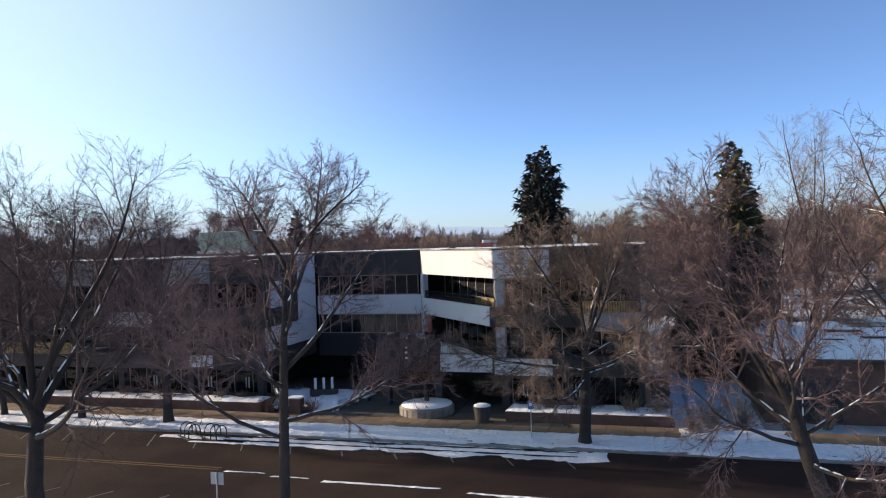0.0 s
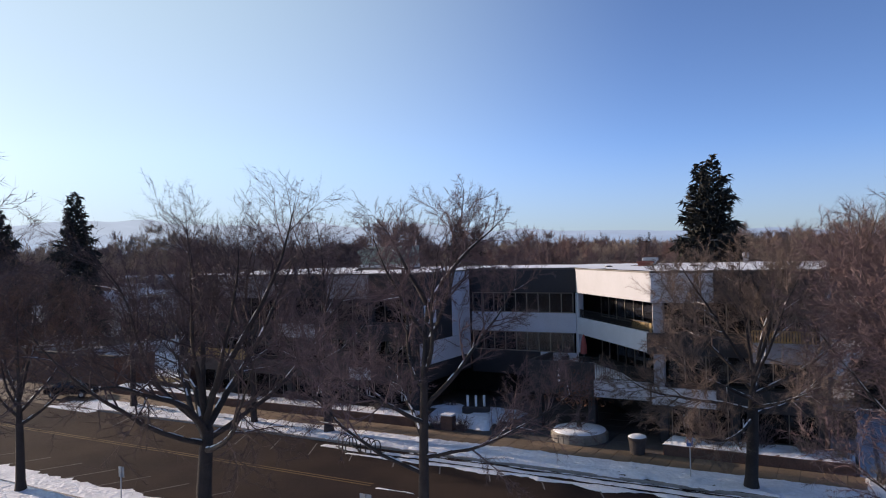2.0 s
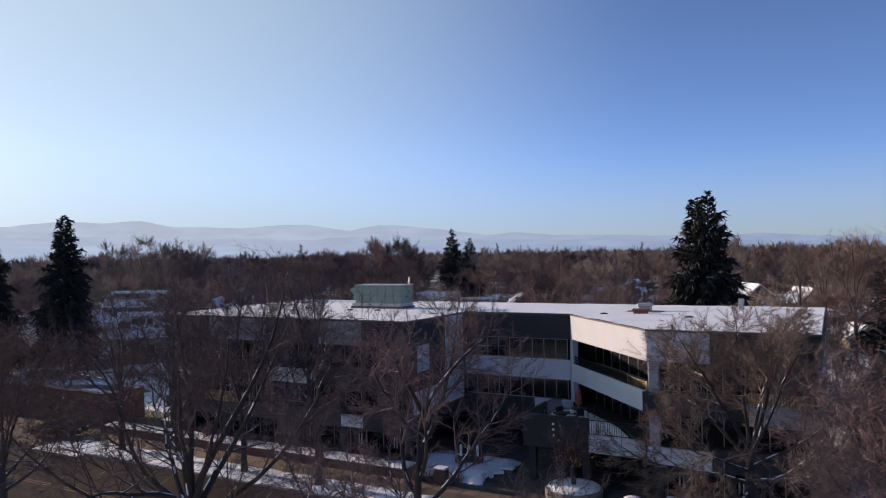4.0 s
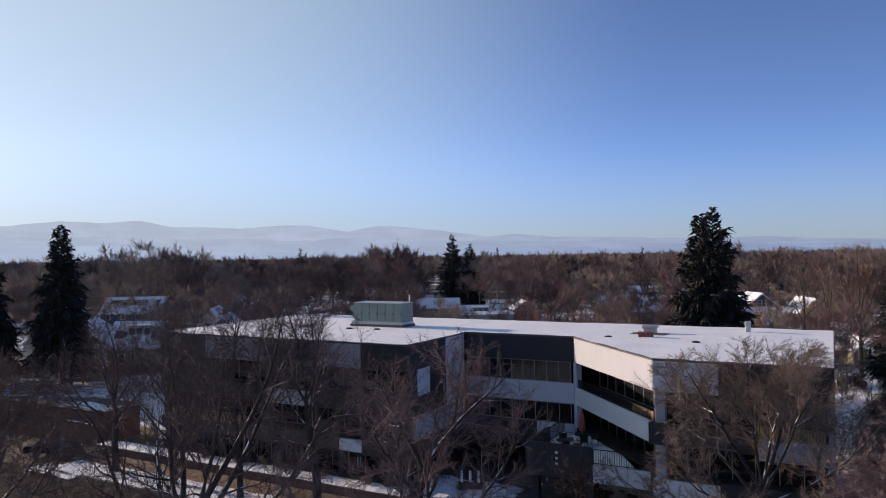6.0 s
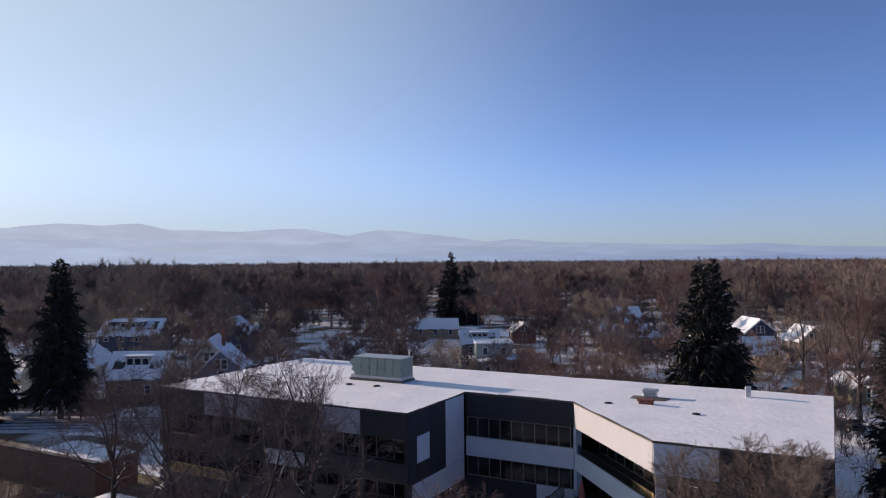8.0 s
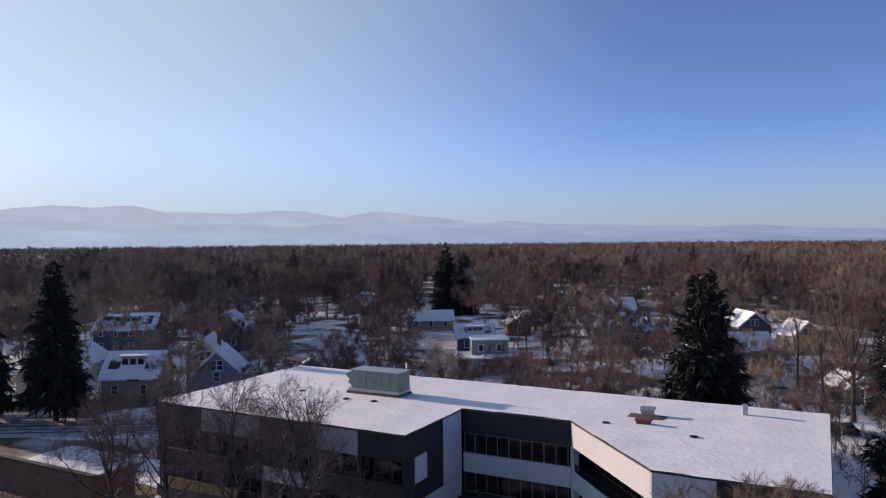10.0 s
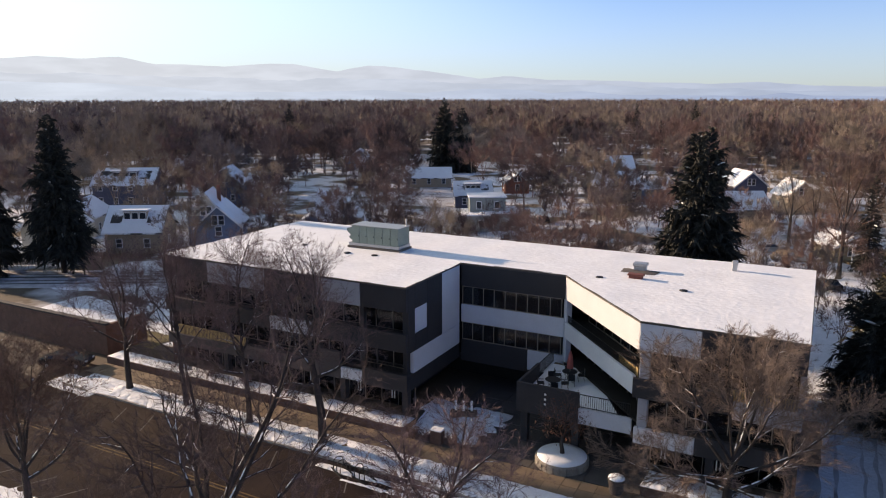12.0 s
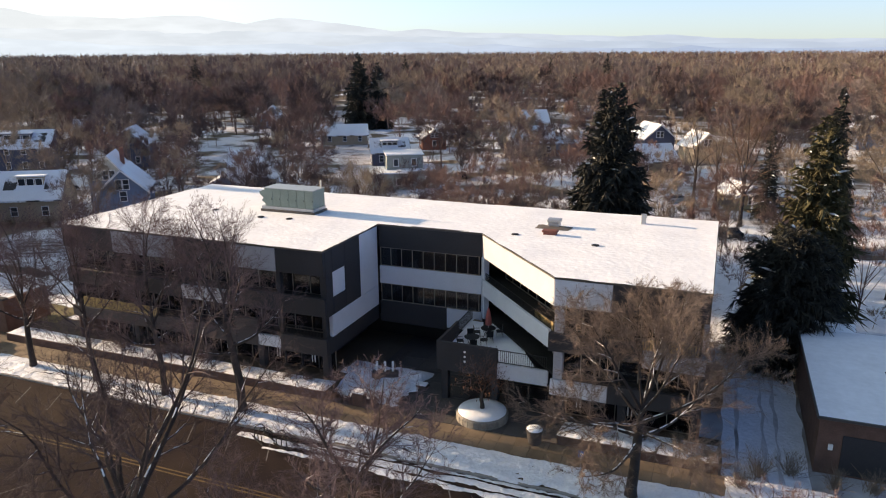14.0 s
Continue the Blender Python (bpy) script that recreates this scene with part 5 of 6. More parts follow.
# flat-roofed neighbour to the east, in shade
neighbour = thing("shop_building", label="single-storey dark brick building with a snowy flat roof", category="building")
part("wall", boxes((6.5, 30, 44.0, 58.6, LOW, 3.45)), BRICK, neighbour)
part("roof_edge", boxes((6.3, 30.2, 43.7, 58.9, 3.45, 3.62), bevel=0.03), CAP, neighbour)
sheet("roof_snow", 6.4, 30.1, 43.8, 58.8, 3.70, 0.8, 0.04, 0.5, ROOF_SNOW, seed=31, drop=0.07, parent=neighbour)
part("garage_door", boxes((7.8, 10.6, 43.93, 44.0, 0, 2.5), bevel=0.02), CHARCOAL, neighbour)
part("wall_box", boxes((7.1, 7.35, 43.85, 44.0, 1.5, 1.85), bevel=0.02), TRIM, neighbour, "small pale meter box")
for _x, _y, _w, _d in ((12.2, 55.0, 2.4, 1.6), (11.0, 51.0, 1.5, 0.5), (13.5, 51.8, 2.6, 1.0)):
    sheet("bare_patch", _x, _x + _w, _y, _y + _d, 3.765, 0.3, 0.01, 1.0, ASPHALT, edge=0.3, seed=_x, drop=0.03, parent=neighbour)
part("parapet", boxes((6.6, 10.2, 58.5, 58.9, 3.62, 4.25), bevel=0.03), SNOW, neighbour, "snow-capped parapet")
HOUSES.append((16, 52, 15))

# long screen wall to the west, in shade
screen = thing("brick_wall", label="long brown brick screen wall with a dark coping", category="wall")
part("wall", boxes((-96, -58.8, 42.95, 43.35, LOW, 2.85)), BRICK, screen)
part("return_wall", boxes((-59.2, -58.8, 43.36, 47.5, LOW, 2.85)), BRICK, screen)
for _k in range(12):
    part("coping", boxes((-96.1 + 3.12 * _k, -93.0 + 3.12 * _k, 42.88, 43.42, 2.855, 3.05), bevel=0.02), CHARCOAL, screen)

# pale board fence along the lane
def board_fence(a, b, h, label):
    f = thing("board_fence", (a[0], a[1], LOW), label, "fence", turn=math.degrees(math.atan2(b[1] - a[1], b[0] - a[0])))
    ln = math.hypot(b[0] - a[0], b[1] - a[1])
    n = int(ln / 2.4)
    for k in range(n + 1):
        part("post", boxes((ln * k / n - 0.06, ln * k / n + 0.06, -0.06, 0.06, -0.1, h + 0.1), bevel=0.01), PALE_PANEL, f)
    for k in range(int(ln / 0.3)):
        part("board", boxes((0.3 * k + 0.02, 0.3 * k + 0.28, -0.09, -0.065, 0.08, h)), PALE_PANEL, f)
    part("rail", boxes((0, ln, -0.06, -0.02, h * 0.75, h * 0.75 + 0.09)), PALE_PANEL, f)


board_fence((-108.5, 59.0), (-97.0, 65.4), 1.15, "low weathered pale board fence beside the snowy lane")

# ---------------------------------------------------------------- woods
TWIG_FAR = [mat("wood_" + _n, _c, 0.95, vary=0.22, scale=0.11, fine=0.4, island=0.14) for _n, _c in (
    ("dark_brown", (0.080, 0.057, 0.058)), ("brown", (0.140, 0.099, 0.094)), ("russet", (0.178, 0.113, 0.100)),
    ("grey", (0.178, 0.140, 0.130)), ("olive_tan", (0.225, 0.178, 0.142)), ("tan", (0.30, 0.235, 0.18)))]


def plant_wood(name, r0, r1, count, lobes, dense, seed, label, hmin=9.0, hmax=15.5, a0=-19, a1=64):
    """Bare trees between two distances; each one's twigs are as many and as fine as its distance lets one see."""
    rng = random.Random(seed)
    wood = Wood(seed)
    for _ in range(count):
        r = math.sqrt(rng.uniform(r0 * r0, r1 * r1))
        a = radians(rng.uniform(a0, a1))
        x, y = -r * math.sin(a), r * math.cos(a)
        if not clear(x, y) or noise.noise((x * 0.017, y * 0.017, 21)) < (-0.42 if r > 150 else -0.6):
            continue
        # beyond 330 m the twig colours shift paler, standing in for aerial haze
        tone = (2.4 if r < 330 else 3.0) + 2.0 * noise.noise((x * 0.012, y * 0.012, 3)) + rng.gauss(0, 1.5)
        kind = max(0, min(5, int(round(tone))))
        h = (hmin + (hmax - hmin) * rng.random() ** 1.2) * (0.92 + 0.3 * noise.noise((x * 0.02, y * 0.02, 9))) * (1.14 if rng.random() < 0.07 else 1)
        far = max(r, 90.0)
        twigs = int(dense * 52.0e6 / (far * far) * (h / 12) ** 2)
        wood.tree(x, y, h, h * rng.uniform(0.30, 0.46), kind, lobes, max(twigs, 8), 0.00019 * far, min(0.0066 * far, 0.20 * h))
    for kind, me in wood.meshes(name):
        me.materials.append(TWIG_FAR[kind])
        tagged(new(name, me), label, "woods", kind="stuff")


plant_wood("garden_trees", 66, 150, 300, 22, 0.62, 51, "bare garden trees between the houses", 6.5, 13.0)
plant_wood("garden_shrubs", 66, 190, 420, 8, 0.9, 56, "bare hedges and shrubs in the snowy gardens", 1.6, 4.2)
plant_wood("woods_middle", 145, 330, 800, 18, 0.95, 52, "brown bare woods over the neighbourhood", 9.0, 19.5)
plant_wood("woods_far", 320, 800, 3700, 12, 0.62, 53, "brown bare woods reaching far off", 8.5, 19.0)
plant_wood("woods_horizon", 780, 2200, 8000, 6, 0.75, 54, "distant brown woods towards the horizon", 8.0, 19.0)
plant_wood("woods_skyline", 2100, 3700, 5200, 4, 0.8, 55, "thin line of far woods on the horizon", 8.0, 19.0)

# conifers scattered in the woods
_rng = random.Random(61)
for _k in range(54):
    _r, _a = _rng.uniform(200, 900), radians(_rng.uniform(-18, 60))
    _x, _y = -_r * math.sin(_a), _r * math.cos(_a)
    if clear(_x, _y):
        spruce("spruce", (_x, _y, LOW), _rng.uniform(10, 19), _rng.uniform(2.4, 4.4), 100 + _k, label="dark conifer among distant bare trees", boughs=100, snow=0.0)

# ---------------------------------------------------------------- on the roof
unit = thing("rooftop_unit", (-35.3, 54.3, ROOF - 0.02), "grey-green rooftop air handling unit on a steel curb", "hvac unit")
part("curb", boxes((-2.75, 2.75, -1.1, 1.1, 0, 0.22), bevel=0.02), HVAC_DARK, unit)
part("skirt", boxes((-2.65, 2.65, -1.0, 1.0, 0.22, 0.5), bevel=0.02), STEEL, unit)
for _k in range(6):
    _x = -2.3 + 0.82 * _k
    part("cabinet_panel", boxes((_x, _x + 0.80, -0.98, 0.98, 0.5, 2.08), bevel=0.025), HVAC_PAINT, unit)
    part("latch", boxes((_x + 0.70, _x + 0.74, -1.01, -0.98, 1.1, 1.25)), METAL_DARK, unit)
bm = bmesh.new()
_hood = [(-2.3, 1.95), (-2.85, 1.75), (-2.85, 1.55), (-2.45, 1.2), (-2.65, 0.95), (-2.3, 0.7)]
_va = [bm.verts.new((x, -0.95, z)) for x, z in _hood]
_vb = [bm.verts.new((x, 0.95, z)) for x, z in _hood]
bm.faces.new(_va), bm.faces.new(_vb[::-1])
for _k in range(len(_hood)):
    _j = (_k + 1) % len(_hood)
    bm.faces.new((_va[_j], _va[_k], _vb[_k], _vb[_j]))
part("intake_hood", bm, HVAC_PAINT, unit)
part("lid", boxes((-2.38, 2.68, -1.02, 1.02, 2.08, 2.14), bevel=0.02), STEEL, unit)
part("flue", tube(bmesh.new(), [(2.45, 0.7, 2.1), (2.45, 0.7, 2.75)], 0.07), STEEL, unit)

def roof_vent(at, w, d, h, material, label):
    v = thing("roof_vent", (at[0], at[1], ROOF - 0.03), label, "roof vent")
    part("base", boxes((-w / 2, w / 2, -d / 2, d / 2, 0, h * 0.6), bevel=0.02), material, v)
    part("cap", boxes((-w * 0.6, w * 0.6, -d * 0.6, d * 0.6, h * 0.6, h), bevel=0.04), material, v)


roof_vent((-12.3, 56.4), 0.9, 0.7, 0.65, STEEL, "grey louvred exhaust fan on the roof")
roof_vent((-12.0, 53.6), 1.0, 0.5, 0.42, RUST, "rusty red roof hatch")
roof_vent((-5.7, 59.6), 0.35, 0.35, 0.85, STEEL, "small square flue on the roof edge")
tagged(sheet("melted_patch", -13.6, -10.9, 55.2, 56.6, ROOF + 0.065, 0.3, 0.01, 1, HVAC_DARK, edge=0.4, seed=77, drop=0.05), "bare melted patch round the roof fan", "roof patch")
for _x, _y in ((-8.2, 51.5), (-14.5, 52.6), (-36.5, 51.0), (-33.8, 51.2), (-42.0, 52.0)):
    v = thing("roof_drain", (_x, _y, ROOF - 0.01), "small dark roof drain in the snow", "roof drain", "roof drains")
    part("strainer", lathe(bmesh.new(), [(0.30, 0), (0.28, 0.10), (0.12, 0.14)], 10), METAL_DARK, v)

# ---------------------------------------------------------------- street furniture
WALL_Y0, WALL_Y1 = 41.45, 41.85
low_wall = structure(part("retaining_wall_west", boxes((-57, -25.2, WALL_Y0, WALL_Y1, LOW, 0.62), bevel=0.02), BRICK), "low brown brick planter wall", "wall")
structure(sheet("bed_west", -57, -25.3, WALL_Y0 + 0.05, 43.2, 0.70, 0.25, 0.12, 1.1, LAWN_SNOW, edge=0.1, seed=61, drop=0.08, rough=0.05), "snow lying in the raised bed", "snow")
structure(part("bed_fill_west", boxes((-57, -25.3, WALL_Y1, 44.9, LOW, 0.55)), SOIL), "soil of the raised bed", "bed")
structure(part("retaining_wall_east", boxes((-8.4, 1.2, 41.4, 41.8, LOW, 0.60), bevel=0.02), BRICK), "low brown brick planter wall", "wall")
structure(sheet("bed_east", -8.4, 1.2, 41.45, 43.6, 0.68, 0.25, 0.12, 1.3, LAWN_SNOW, edge=0.12, seed=67, drop=0.08, rough=0.06), "snow lying in the raised bed", "snow")
structure(part("bed_fill_east", boxes((-8.4, 1.2, 41.8, 44.6, LOW, 0.52)), SOIL), "soil of the raised bed", "bed")

# sign island with stepped stone edge; the number is left as plain bars
structure(sheet("sign_island", -26.2, -19.8, 42.4, 47.9, 0.42, 0.25, 0.35, 0.45, LAWN_SNOW, edge=0.7, seed=71, drop=0.4, rough=0.06), "snow mound of the sign island", "snow")
for _k, (_x, _y) in enumerate(((-20.6, 43.6), (-21.5, 43.0), (-22.6, 42.6), (-19.9, 44.6), (-19.6, 45.8), (-23.7, 42.3))):
    bm = boxes((-0.55, 0.55, -0.35, 0.35, 0, 0.34), bevel=0.07)
    for _v in bm.verts:
        _v.co += 0.05 * Vector((noise.noise(_v.co * 2 + Vector((_k, 0, 0))), noise.noise(_v.co * 2 + Vector((0, _k, 3))), 0))
    s = thing("edging_stone", (_x, _y, LOW), "flat dark edging stone capped with snow", "stone", "edging stones", 35 * _k % 60 - 20)
    part("stone", bm, DARK_STONE, s)
    part("snow_cap", boxes((-0.5, 0.5, -0.3, 0.3, 0.34, 0.46), bevel=0.05), SNOW, s)
sign = thing("number_sign", (-22.6, 45.9, 0.42), "white upright number sign on a dark stone plinth", "sign", turn=20)
part("plinth", boxes((-1.0, 1.0, -0.3, 0.3, -0.2, 0.30), bevel=0.05), DARK_STONE, sign)
for _x in (-0.6, 0.0, 0.6):
    part("plain_bar", boxes((_x - 0.09, _x + 0.09, -0.05, 0.05, 0.30, 1.12), bevel=0.02), TRIM, sign)


def urn(at, label):
    u = thing("litter_bin", at, label, "litter bin", "litter bins")
    part("body", lathe(bmesh.new(), [(0.36, 0), (0.42, 0.06), (0.46, 0.50), (0.50, 0.85), (0.55, 0.9), (0.55, 1.0), (0.42, 1.0), (0.40, 0.8)], 20), DARK_STONE, u, smooth=False)
    part("snow_cap", lathe(bmesh.new(), [(0.52, 0.97), (0.50, 1.05), (0.35, 1.11), (0.05, 1.13)], 20), SNOW, u, "snow cap", smooth=True)


urn((-9.75, 41.0, 0), "dark stone litter bin capped with snow by the wall")
pier = thing("brick_pier", (-22.6, 41.7, 0), "short brown brick pier capped with snow", "pier")
part("shaft", boxes((-0.42, 0.42, -0.3, 0.3, LOW, 0.95), bevel=0.02), BRICK, pier)
part("snow_cap", boxes((-0.45, 0.45, -0.33, 0.33, 0.95, 1.08), bevel=0.05), SNOW, pier)

# round planter with a small tree that keeps its brown leaves
planter = thing("round_planter", (-13.9, 43.0, 0), "round tan stone planter filled with snow", "planter")
part("rim", lathe(bmesh.new(), [(1.72, LOW), (1.74, 0.50), (1.70, 0.56), (1.50, 0.56), (1.46, 0.40)], 40), STONE, planter)
part("snow_fill", lathe(bmesh.new(), [(1.66, 0.54), (1.62, 0.62), (1.0, 0.70), (0.1, 0.74)], 36), SNOW, planter, "smooth snow fill", smooth=True)
for _k in range(26):
    _a = 2 * math.pi * _k / 26
    _o = part("stone", boxes((-0.19, 0.19, -0.05, 0.05, LOW, 0.48), bevel=0.03), STONE, planter)
    _o.matrix_basis = pose(1.73 * math.cos(_a), 1.73 * math.sin(_a), 0, 0, 0, math.degrees(_a) + 90)
leafy = bare_tree("oak_sapling", (-13.9, 43.0, 0.6), 4.6, 81, 0.30, 0.9, 5, 0.14, 0.8, TWIG, snow=False, label="young oak holding rust-brown leaves", levels=2)
bm = bmesh.new()
_rng = random.Random(82)
for _k in range(480):
    _p = Vector((_rng.gauss(0, 0.95), _rng.gauss(0, 0.95), 1.6 + abs(_rng.gauss(0, 0.8)) * (0.5 + _rng.random())))
    _q = Euler((_rng.uniform(0, 6), _rng.uniform(0, 6), 0)).to_matrix()
    _s = _rng.uniform(0.05, 0.10)
    _v = [bm.verts.new(_p + _q @ Vector(c) * _s) for c in ((-1, 0, 0), (0, -0.5, 0.12), (1, 0, 0), (0, 0.5, 0.12))]
    bm.faces.new(_v[:3]), bm.faces.new((_v[0], _v[2], _v[3]))
tagged(part("leaves", bm, DEAD_LEAF, leafy), kind="stuff")


def street_sign(at, h, label, face, turn, plate=(0.32, 0.46)):
    s = thing("street_sign", at, label, "street sign", "street signs", turn)
    part("post", tube(bmesh.new(), [(0, 0, -0.2), (0, 0, h)], 0.032, 8), STEEL, s)
    p = part("plate", boxes((-plate[0] / 2, plate[0] / 2, -0.045, -0.03, h - plate[1], h), bevel=0.004), face, s)
    part("plain_bar", boxes((-plate[0] * 0.28, plate[0] * 0.28, -0.052, -0.046, h - plate[1] * 0.6, h - plate[1] * 0.25)), SIGN_WHITE, p)


street_sign((-6.2, 37.6, 0), 2.15, "blue parking sign on a thin steel post", SIGN_BLUE, 0)
street_sign((-29.6, 21.8, 0), 2.1, "grey back of a sign on a thin post", STEEL, 180, (0.4, 0.5))
street_sign((-16.9, 24.0, 0), 1.9, "grey back of a small twin sign on a post", STEEL, 180, (0.6, 0.5))

# utility pole with a signal box
pole = thing("signal_pole", (-45.4, 22.2, 0), "dark signal pole with a control box", "pole")
part("shaft", tube(bmesh.new(), [(0, 0, -0.2), (0, 0, 7.0)], 0.13, 10), METAL_DARK, pole)
part("control_box", boxes((-0.25, 0.25, -0.35, 0.1, 2.0, 3.0), bevel=0.03), METAL_DARK, pole)
part("arm", tube(bmesh.new(), [(0, 0, 6.2), (-2.2, 0.4, 6.6)], 0.06, 6), METAL_DARK, pole)
part("signal_head", boxes((-0.9, 0.9, -0.3, 0.3, 5.0, 6.0), bevel=0.05), METAL_DARK, pole)

# bicycle racks at the kerb
def bike_rack(at, turn):
    r = thing("bicycle_rack", at, "dark steel hoop bicycle rack at the kerb", "bicycle rack", "bicycle racks", turn)
    for k in range(3):
        y = 0.55 * (k - 1)
        pts = [(-0.36, y, -0.05), (-0.36, y, 0.42)] + [(-0.36 * math.cos(a), y, 0.42 + 0.36 * math.sin(a)) for a in (0.5, 1.0, 1.57, 2.1, 2.6)] + [(0.36, y, 0.42), (0.36, y, -0.05)]
        part("hoop", tube(bmesh.new(), pts, 0.035, 6), METAL_DARK, r)
    part("foot_bar", boxes((-0.45, -0.35, -0.8, 0.8, -0.06, 0.0)), METAL_DARK, r)
    part("foot_bar", boxes((0.35, 0.45, -0.8, 0.8, -0.06, 0.0)), METAL_DARK, r)


bike_rack((-24.6, 35.4, LOW + 0.06), 70)
bike_rack((-26.4, 35.5, LOW + 0.06), 60)

# ---------------------------------------------------------------- terrace furniture
def patio_table(at):
    t = thing("patio_table", at, "round dark metal patio table", "table")
    part("tabletop", lathe(bmesh.new(), [(0.55, 0.70), (0.56, 0.74), (0.05, 0.74)], 20), METAL_DARK, t)
    for k in range(4):
        a = math.pi / 4 + k * math.pi / 2
        part("leg", tube(bmesh.new(), [(0.12 * math.cos(a), 0.12 * math.sin(a), 0.70), (0.42 * math.cos(a), 0.42 * math.sin(a), 0)], 0.02, 5), METAL_DARK, t)


def patio_chair(at, turn):
    c = thing("patio_chair", at, "dark metal patio chair dusted with snow", "chair", "patio chairs", turn)
    part("seat", boxes((-0.24, 0.24, -0.24, 0.24, 0.42, 0.46), bevel=0.01), METAL_DARK, c)
    part("backrest", boxes((-0.24, 0.24, 0.22, 0.26, 0.46, 0.92), bevel=0.01), METAL_DARK, c)
    for x in (-0.21, 0.21):
        for y in (-0.21, 0.21):
            part("leg", tube(bmesh.new(), [(x, y, 0.42), (x * 1.08, y * 1.08, 0)], 0.015, 5), METAL_DARK, c)
        part("armrest", boxes((x - 0.02, x + 0.02, -0.22, 0.24, 0.64, 0.67)), METAL_DARK, c)


for _cx, _cy in ((-15.3, 48.6), (-15.9, 46.6)):
    patio_table((_cx, _cy, TZ + 0.02))
    for _k in range(4):
        _a = 90 * _k + 25
        patio_chair((_cx + 0.85 * math.sin(radians(_a)), _cy - 0.85 * math.cos(radians(_a)), TZ + 0.02), _a + 180)
umbrella = thing("patio_umbrella", (-15.3, 48.6, TZ + 0.02), "folded faded red patio umbrella", "umbrella")
part("pole", tube(bmesh.new(), [(0, 0, 0), (0, 0, 2.35)], 0.025, 6), STEEL, umbrella)
bm = lathe(bmesh.new(), [(0.10, 0.95), (0.24, 1.0), (0.22, 1.5), (0.14, 2.0), (0.03, 2.35)], 14)
for _v in bm.verts:
    _f = 1 + 0.25 * math.sin(7 * math.atan2(_v.co.y, _v.co.x))
    _v.co.x *= _f
    _v.co.y *= _f
part("canopy", bm, RED_CLOTH, umbrella, "folded red canvas canopy")

# ---------------------------------------------------------------- cars
def car(at, turn, paint_mat, label, snow=False):
    """A saloon car built along x, its nose at +x."""
    c = thing("car", at, label, "car", "parked cars", turn)
    prof = [(-2.2, 0.35), (-2.25, 0.75), (-2.1, 0.95), (-1.5, 1.0), (-0.95, 1.40), (0.25, 1.43), (1.0, 1.0), (2.0, 0.86), (2.25, 0.65), (2.2, 0.35)]
    bm = bmesh.new()
    rings = []
    for y, k in ((-0.86, 0.90), (-0.80, 1.0), (0.80, 1.0), (0.86, 0.90)):
        rings.append([bm.verts.new((x * (0.985 if abs(y) > 0.83 else 1), y * (0.80 if z > 1.2 else 1), 0.35 + (z - 0.35) * k)) for x, z in prof])
    for a, b in zip(rings, rings[1:]):
        for k in range(len(prof)):
            j = (k + 1) % len(prof)
            bm.faces.new((a[k], a[j], b[j], b[k]))
    bm.faces.new(rings[0][::-1]), bm.faces.new(rings[-1])
    part("body", bevelled(bm, 0.02), paint_mat, c)
    for s in (-1, 1):
        bm = bmesh.new()
        v = [bm.verts.new((x, s * y, z)) for x, y, z in ((-1.35, 0.868, 0.98), (0.85, 0.868, 0.98), (0.25, 0.74, 1.34), (-0.9, 0.74, 1.34))]
        v2 = [bm.verts.new((p.co.x, p.co.y - s * 0.04, p.co.z)) for p in v]
        bm.faces.new(v), bm.faces.new(v2[::-1])
        for k in range(4):
            bm.faces.new((v[k], v2[k], v2[(k + 1) % 4], v[(k + 1) % 4]))
        part("side_window", bm, HOUSE_GLASS, c)
        for x in (-1.35, 1.35):
            bm = lathe(bmesh.new(), [(0.20, -0.11), (0.33, -0.10), (0.33, 0.10), (0.20, 0.11)], 16)
            w = part("wheel", bm, TYRE, c)
            w.matrix_basis = Matrix.Translation((x, s * 0.80, 0.33)) @ Matrix.Rotation(math.pi / 2, 4, "X")
            part("rim", lathe(bmesh.new(), [(0.19, -0.115), (0.19, 0.115)], 12), STEEL, w)
        part("headlight", boxes((2.12, 2.24, s * 0.62 - 0.14, s * 0.62 + 0.14, 0.66, 0.78), bevel=0.02), TRIM, c)
    part("windscreen", boxes((0.32, 1.02, -0.62, 0.62, 1.18, 1.20), m=Matrix.Translation((0.0, 0, 0.03)) @ Matrix.Translation((0.66, 0, 1.19)) @ Matrix.Rotation(radians(30), 4, "Y") @ Matrix.Translation((-0.66, 0, -1.19))), HOUSE_GLASS, c)
    if snow:
        part("snow_cover", boxes((-0.9, 0.2, -0.62, 0.62, 1.42, 1.52), bevel=0.04), SNOW, c)


car((-59.8, 39.4, LOW), 25, CAR_BLACK, "black saloon car parked at the corner")
car((-6.3, 122.5, LOW), 30, CAR_SILVER, "silver car parked in the snow", True)
car((1.6, 101.8, LOW), 120, CAR_BLACK, "dark car parked behind the building", True)
car((2.4, 126.5, LOW), 30, CAR_RED, "dark red car parked in the snow", True)
car((-47.5, 132.0, LOW), 120, CAR_BLACK, "dark car parked by the modern house", True)

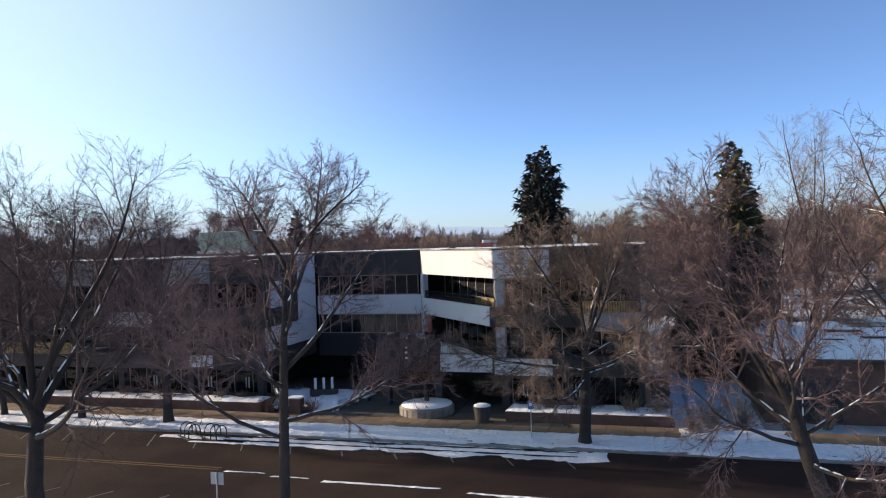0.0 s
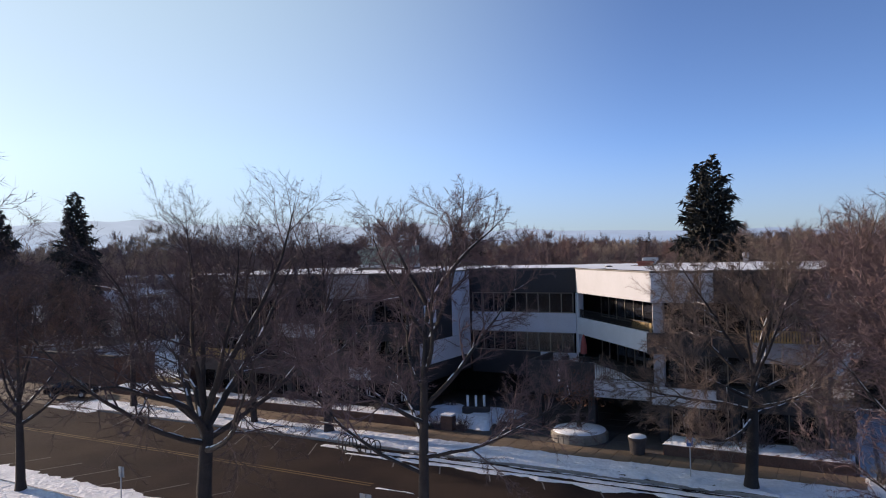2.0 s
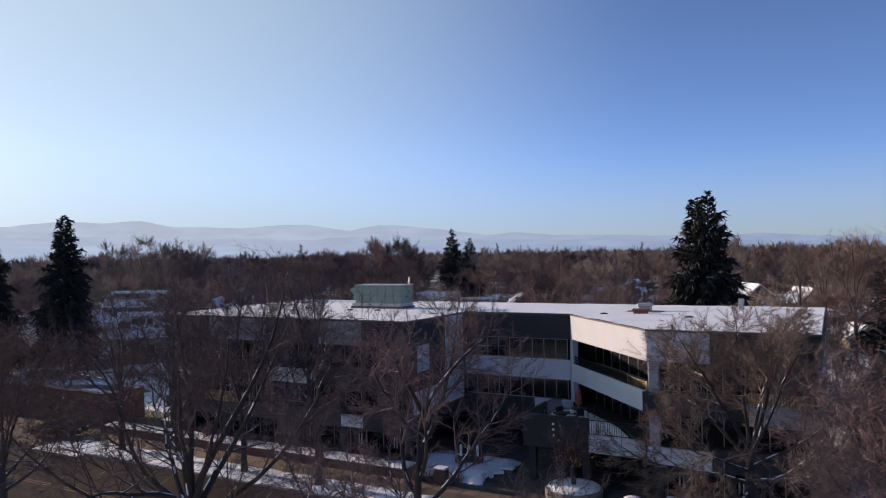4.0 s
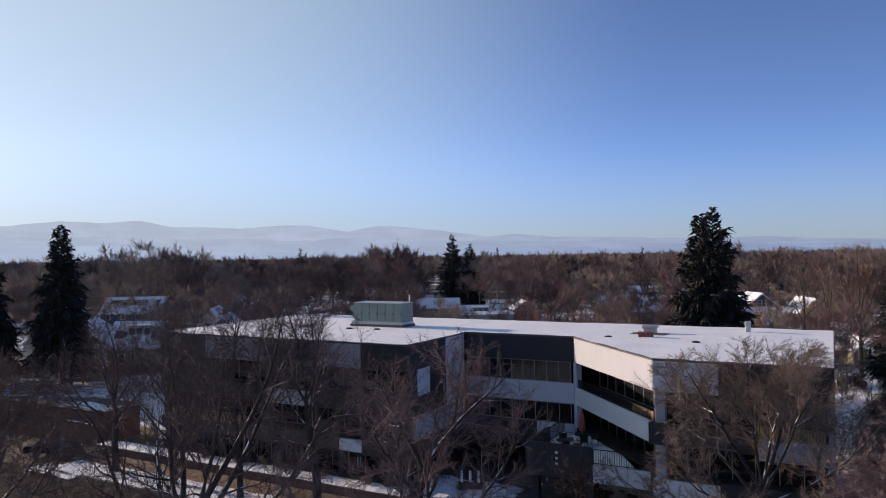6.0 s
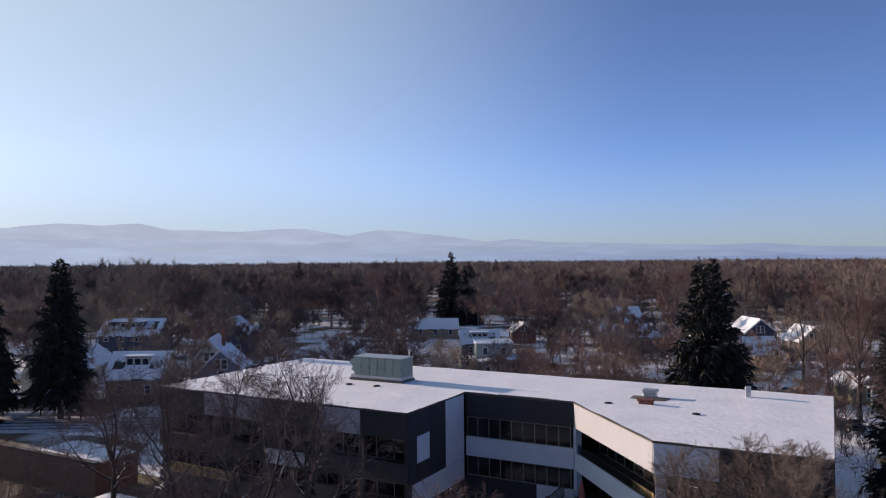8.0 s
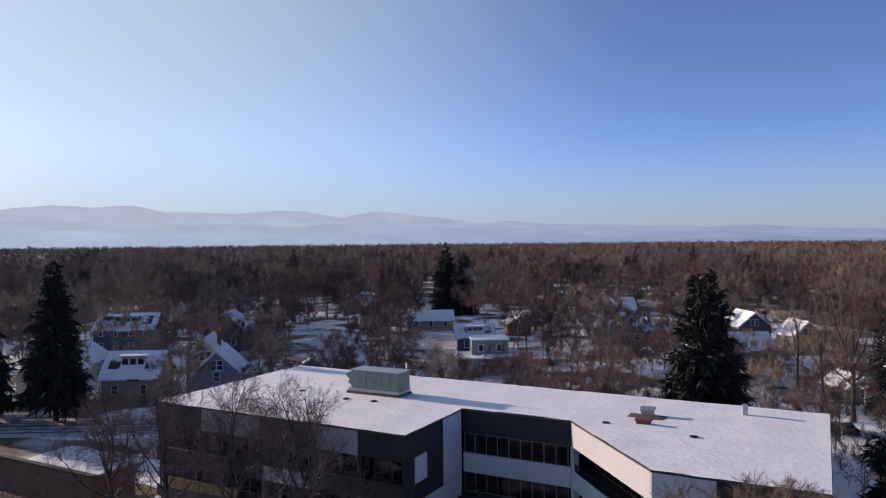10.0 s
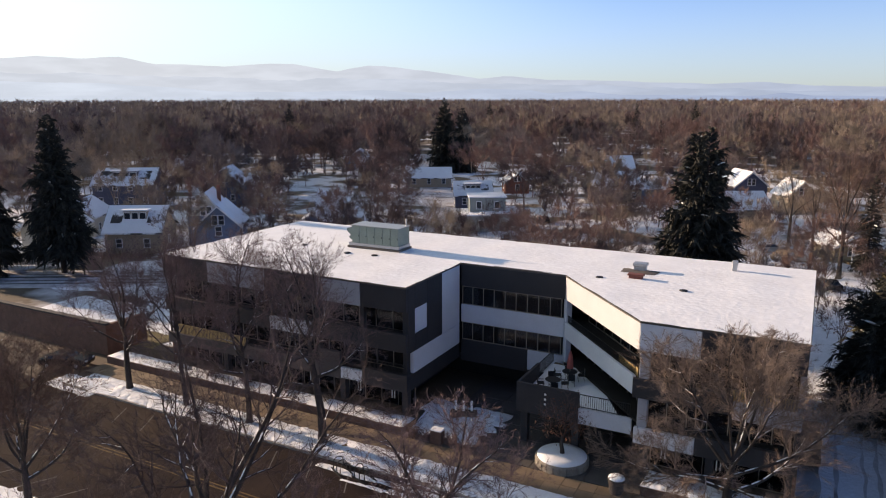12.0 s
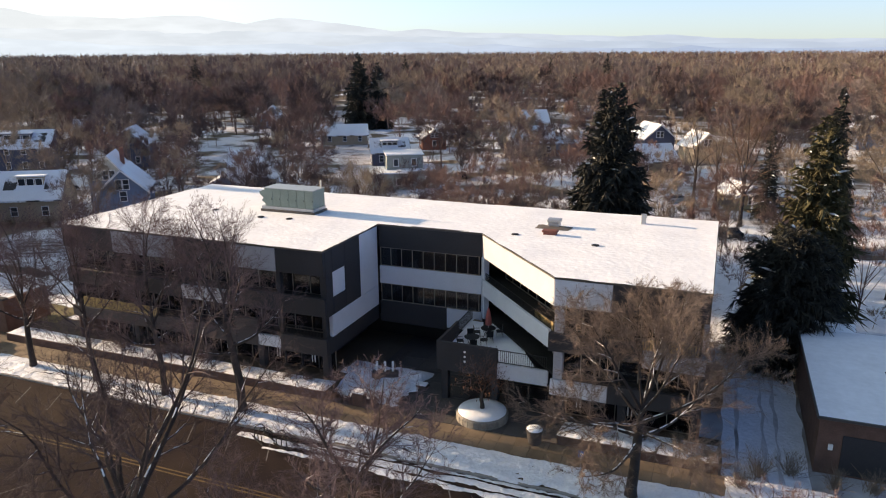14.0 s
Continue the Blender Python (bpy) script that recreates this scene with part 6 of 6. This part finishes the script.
# ---------------------------------------------------------------- shrubs
def shrub(at, r, h, seed, material, label, n=60):
    rng = random.Random(seed)
    s = thing("shrub", at, label, "shrub", "bare shrubs")
    L = Limbs()
    for k in range(n):
        a, t = rng.uniform(0, 6.283), rng.uniform(0.1, 1.0)
        d = Vector((math.cos(a) * math.sin(t), math.sin(a) * math.sin(t), math.cos(t)))
        p = Vector((rng.gauss(0, r * 0.2), rng.gauss(0, r * 0.2), -0.05))
        pts = line_of(rng, p, d, h * rng.uniform(0.6, 1.1), 4, 0.12, 0.06)
        L.branch(pts, [0.018, 0.014, 0.010, 0.007, 0.0], 3)
        for j in range(5):
            i = rng.randint(1, 3)
            q = turned(rng, (pts[i + 1] - pts[i]).normalized(), rng.uniform(0.4, 0.9))
            L.branch(line_of(rng, pts[i], q, h * rng.uniform(0.2, 0.4), 2, 0.15, 0.05), [0.008, 0.006, 0.0], 3)
    tagged(L.mesh("brush", material, s), kind="stuff")


for _k, (_x, _y, _r, _h, _m) in enumerate(((-24.6, 41.6, 0.9, 1.3, TWIG_RED), (-23.2, 41.7, 0.9, 1.2, TWIG), (-21.6, 41.9, 0.8, 1.2, TWIG), (-33.0, 42.6, 0.7, 0.9, TWIG_GOLD),
                                           (-29.0, 42.6, 0.7, 1.0, TWIG_GOLD), (-27.4, 42.7, 0.6, 0.8, TWIG), (-37.0, 42.7, 0.7, 1.1, TWIG), (-41.0, 42.6, 0.8, 1.3, TWIG), (-45.0, 42.6, 0.9, 1.5, TWIG),
                                           (-6.0, 42.6, 1.0, 1.8, TWIG), (-3.5, 42.8, 1.0, 2.0, TWIG), (-1.0, 42.5, 0.9, 1.5, TWIG_GOLD), (0.6, 42.2, 0.8, 1.2, TWIG_GOLD),
                                           (3.4, 42.0, 1.0, 1.8, TWIG_GOLD), (5.2, 43.0, 1.0, 1.7, TWIG_GOLD), (7.5, 42.3, 0.9, 1.4, TWIG_GOLD), (9.5, 42.6, 0.9, 1.5, TWIG_GOLD), (2.4, 40.6, 0.8, 1.5, TWIG_GOLD),
                                           (-25.2, 46.8, 0.9, 1.0, TWIG), (-26.0, 45.6, 0.8, 0.9, TWIG))):
    shrub((_x, _y, 0.45 if _x < -26.5 or -8 < _x < 1 else 0.0), _r, _h, 200 + _k, _m, "leafless shrub rising from the snow")
for _k in range(9):
    shrub((-95.8 + 1.25 * _k, 70.6 + 0.72 * _k, LOW), 1.3, 1.9 + 0.3 * (_k % 3), 240 + _k, TWIG_RED, "bare russet hedge shrub beside the lane", n=40)
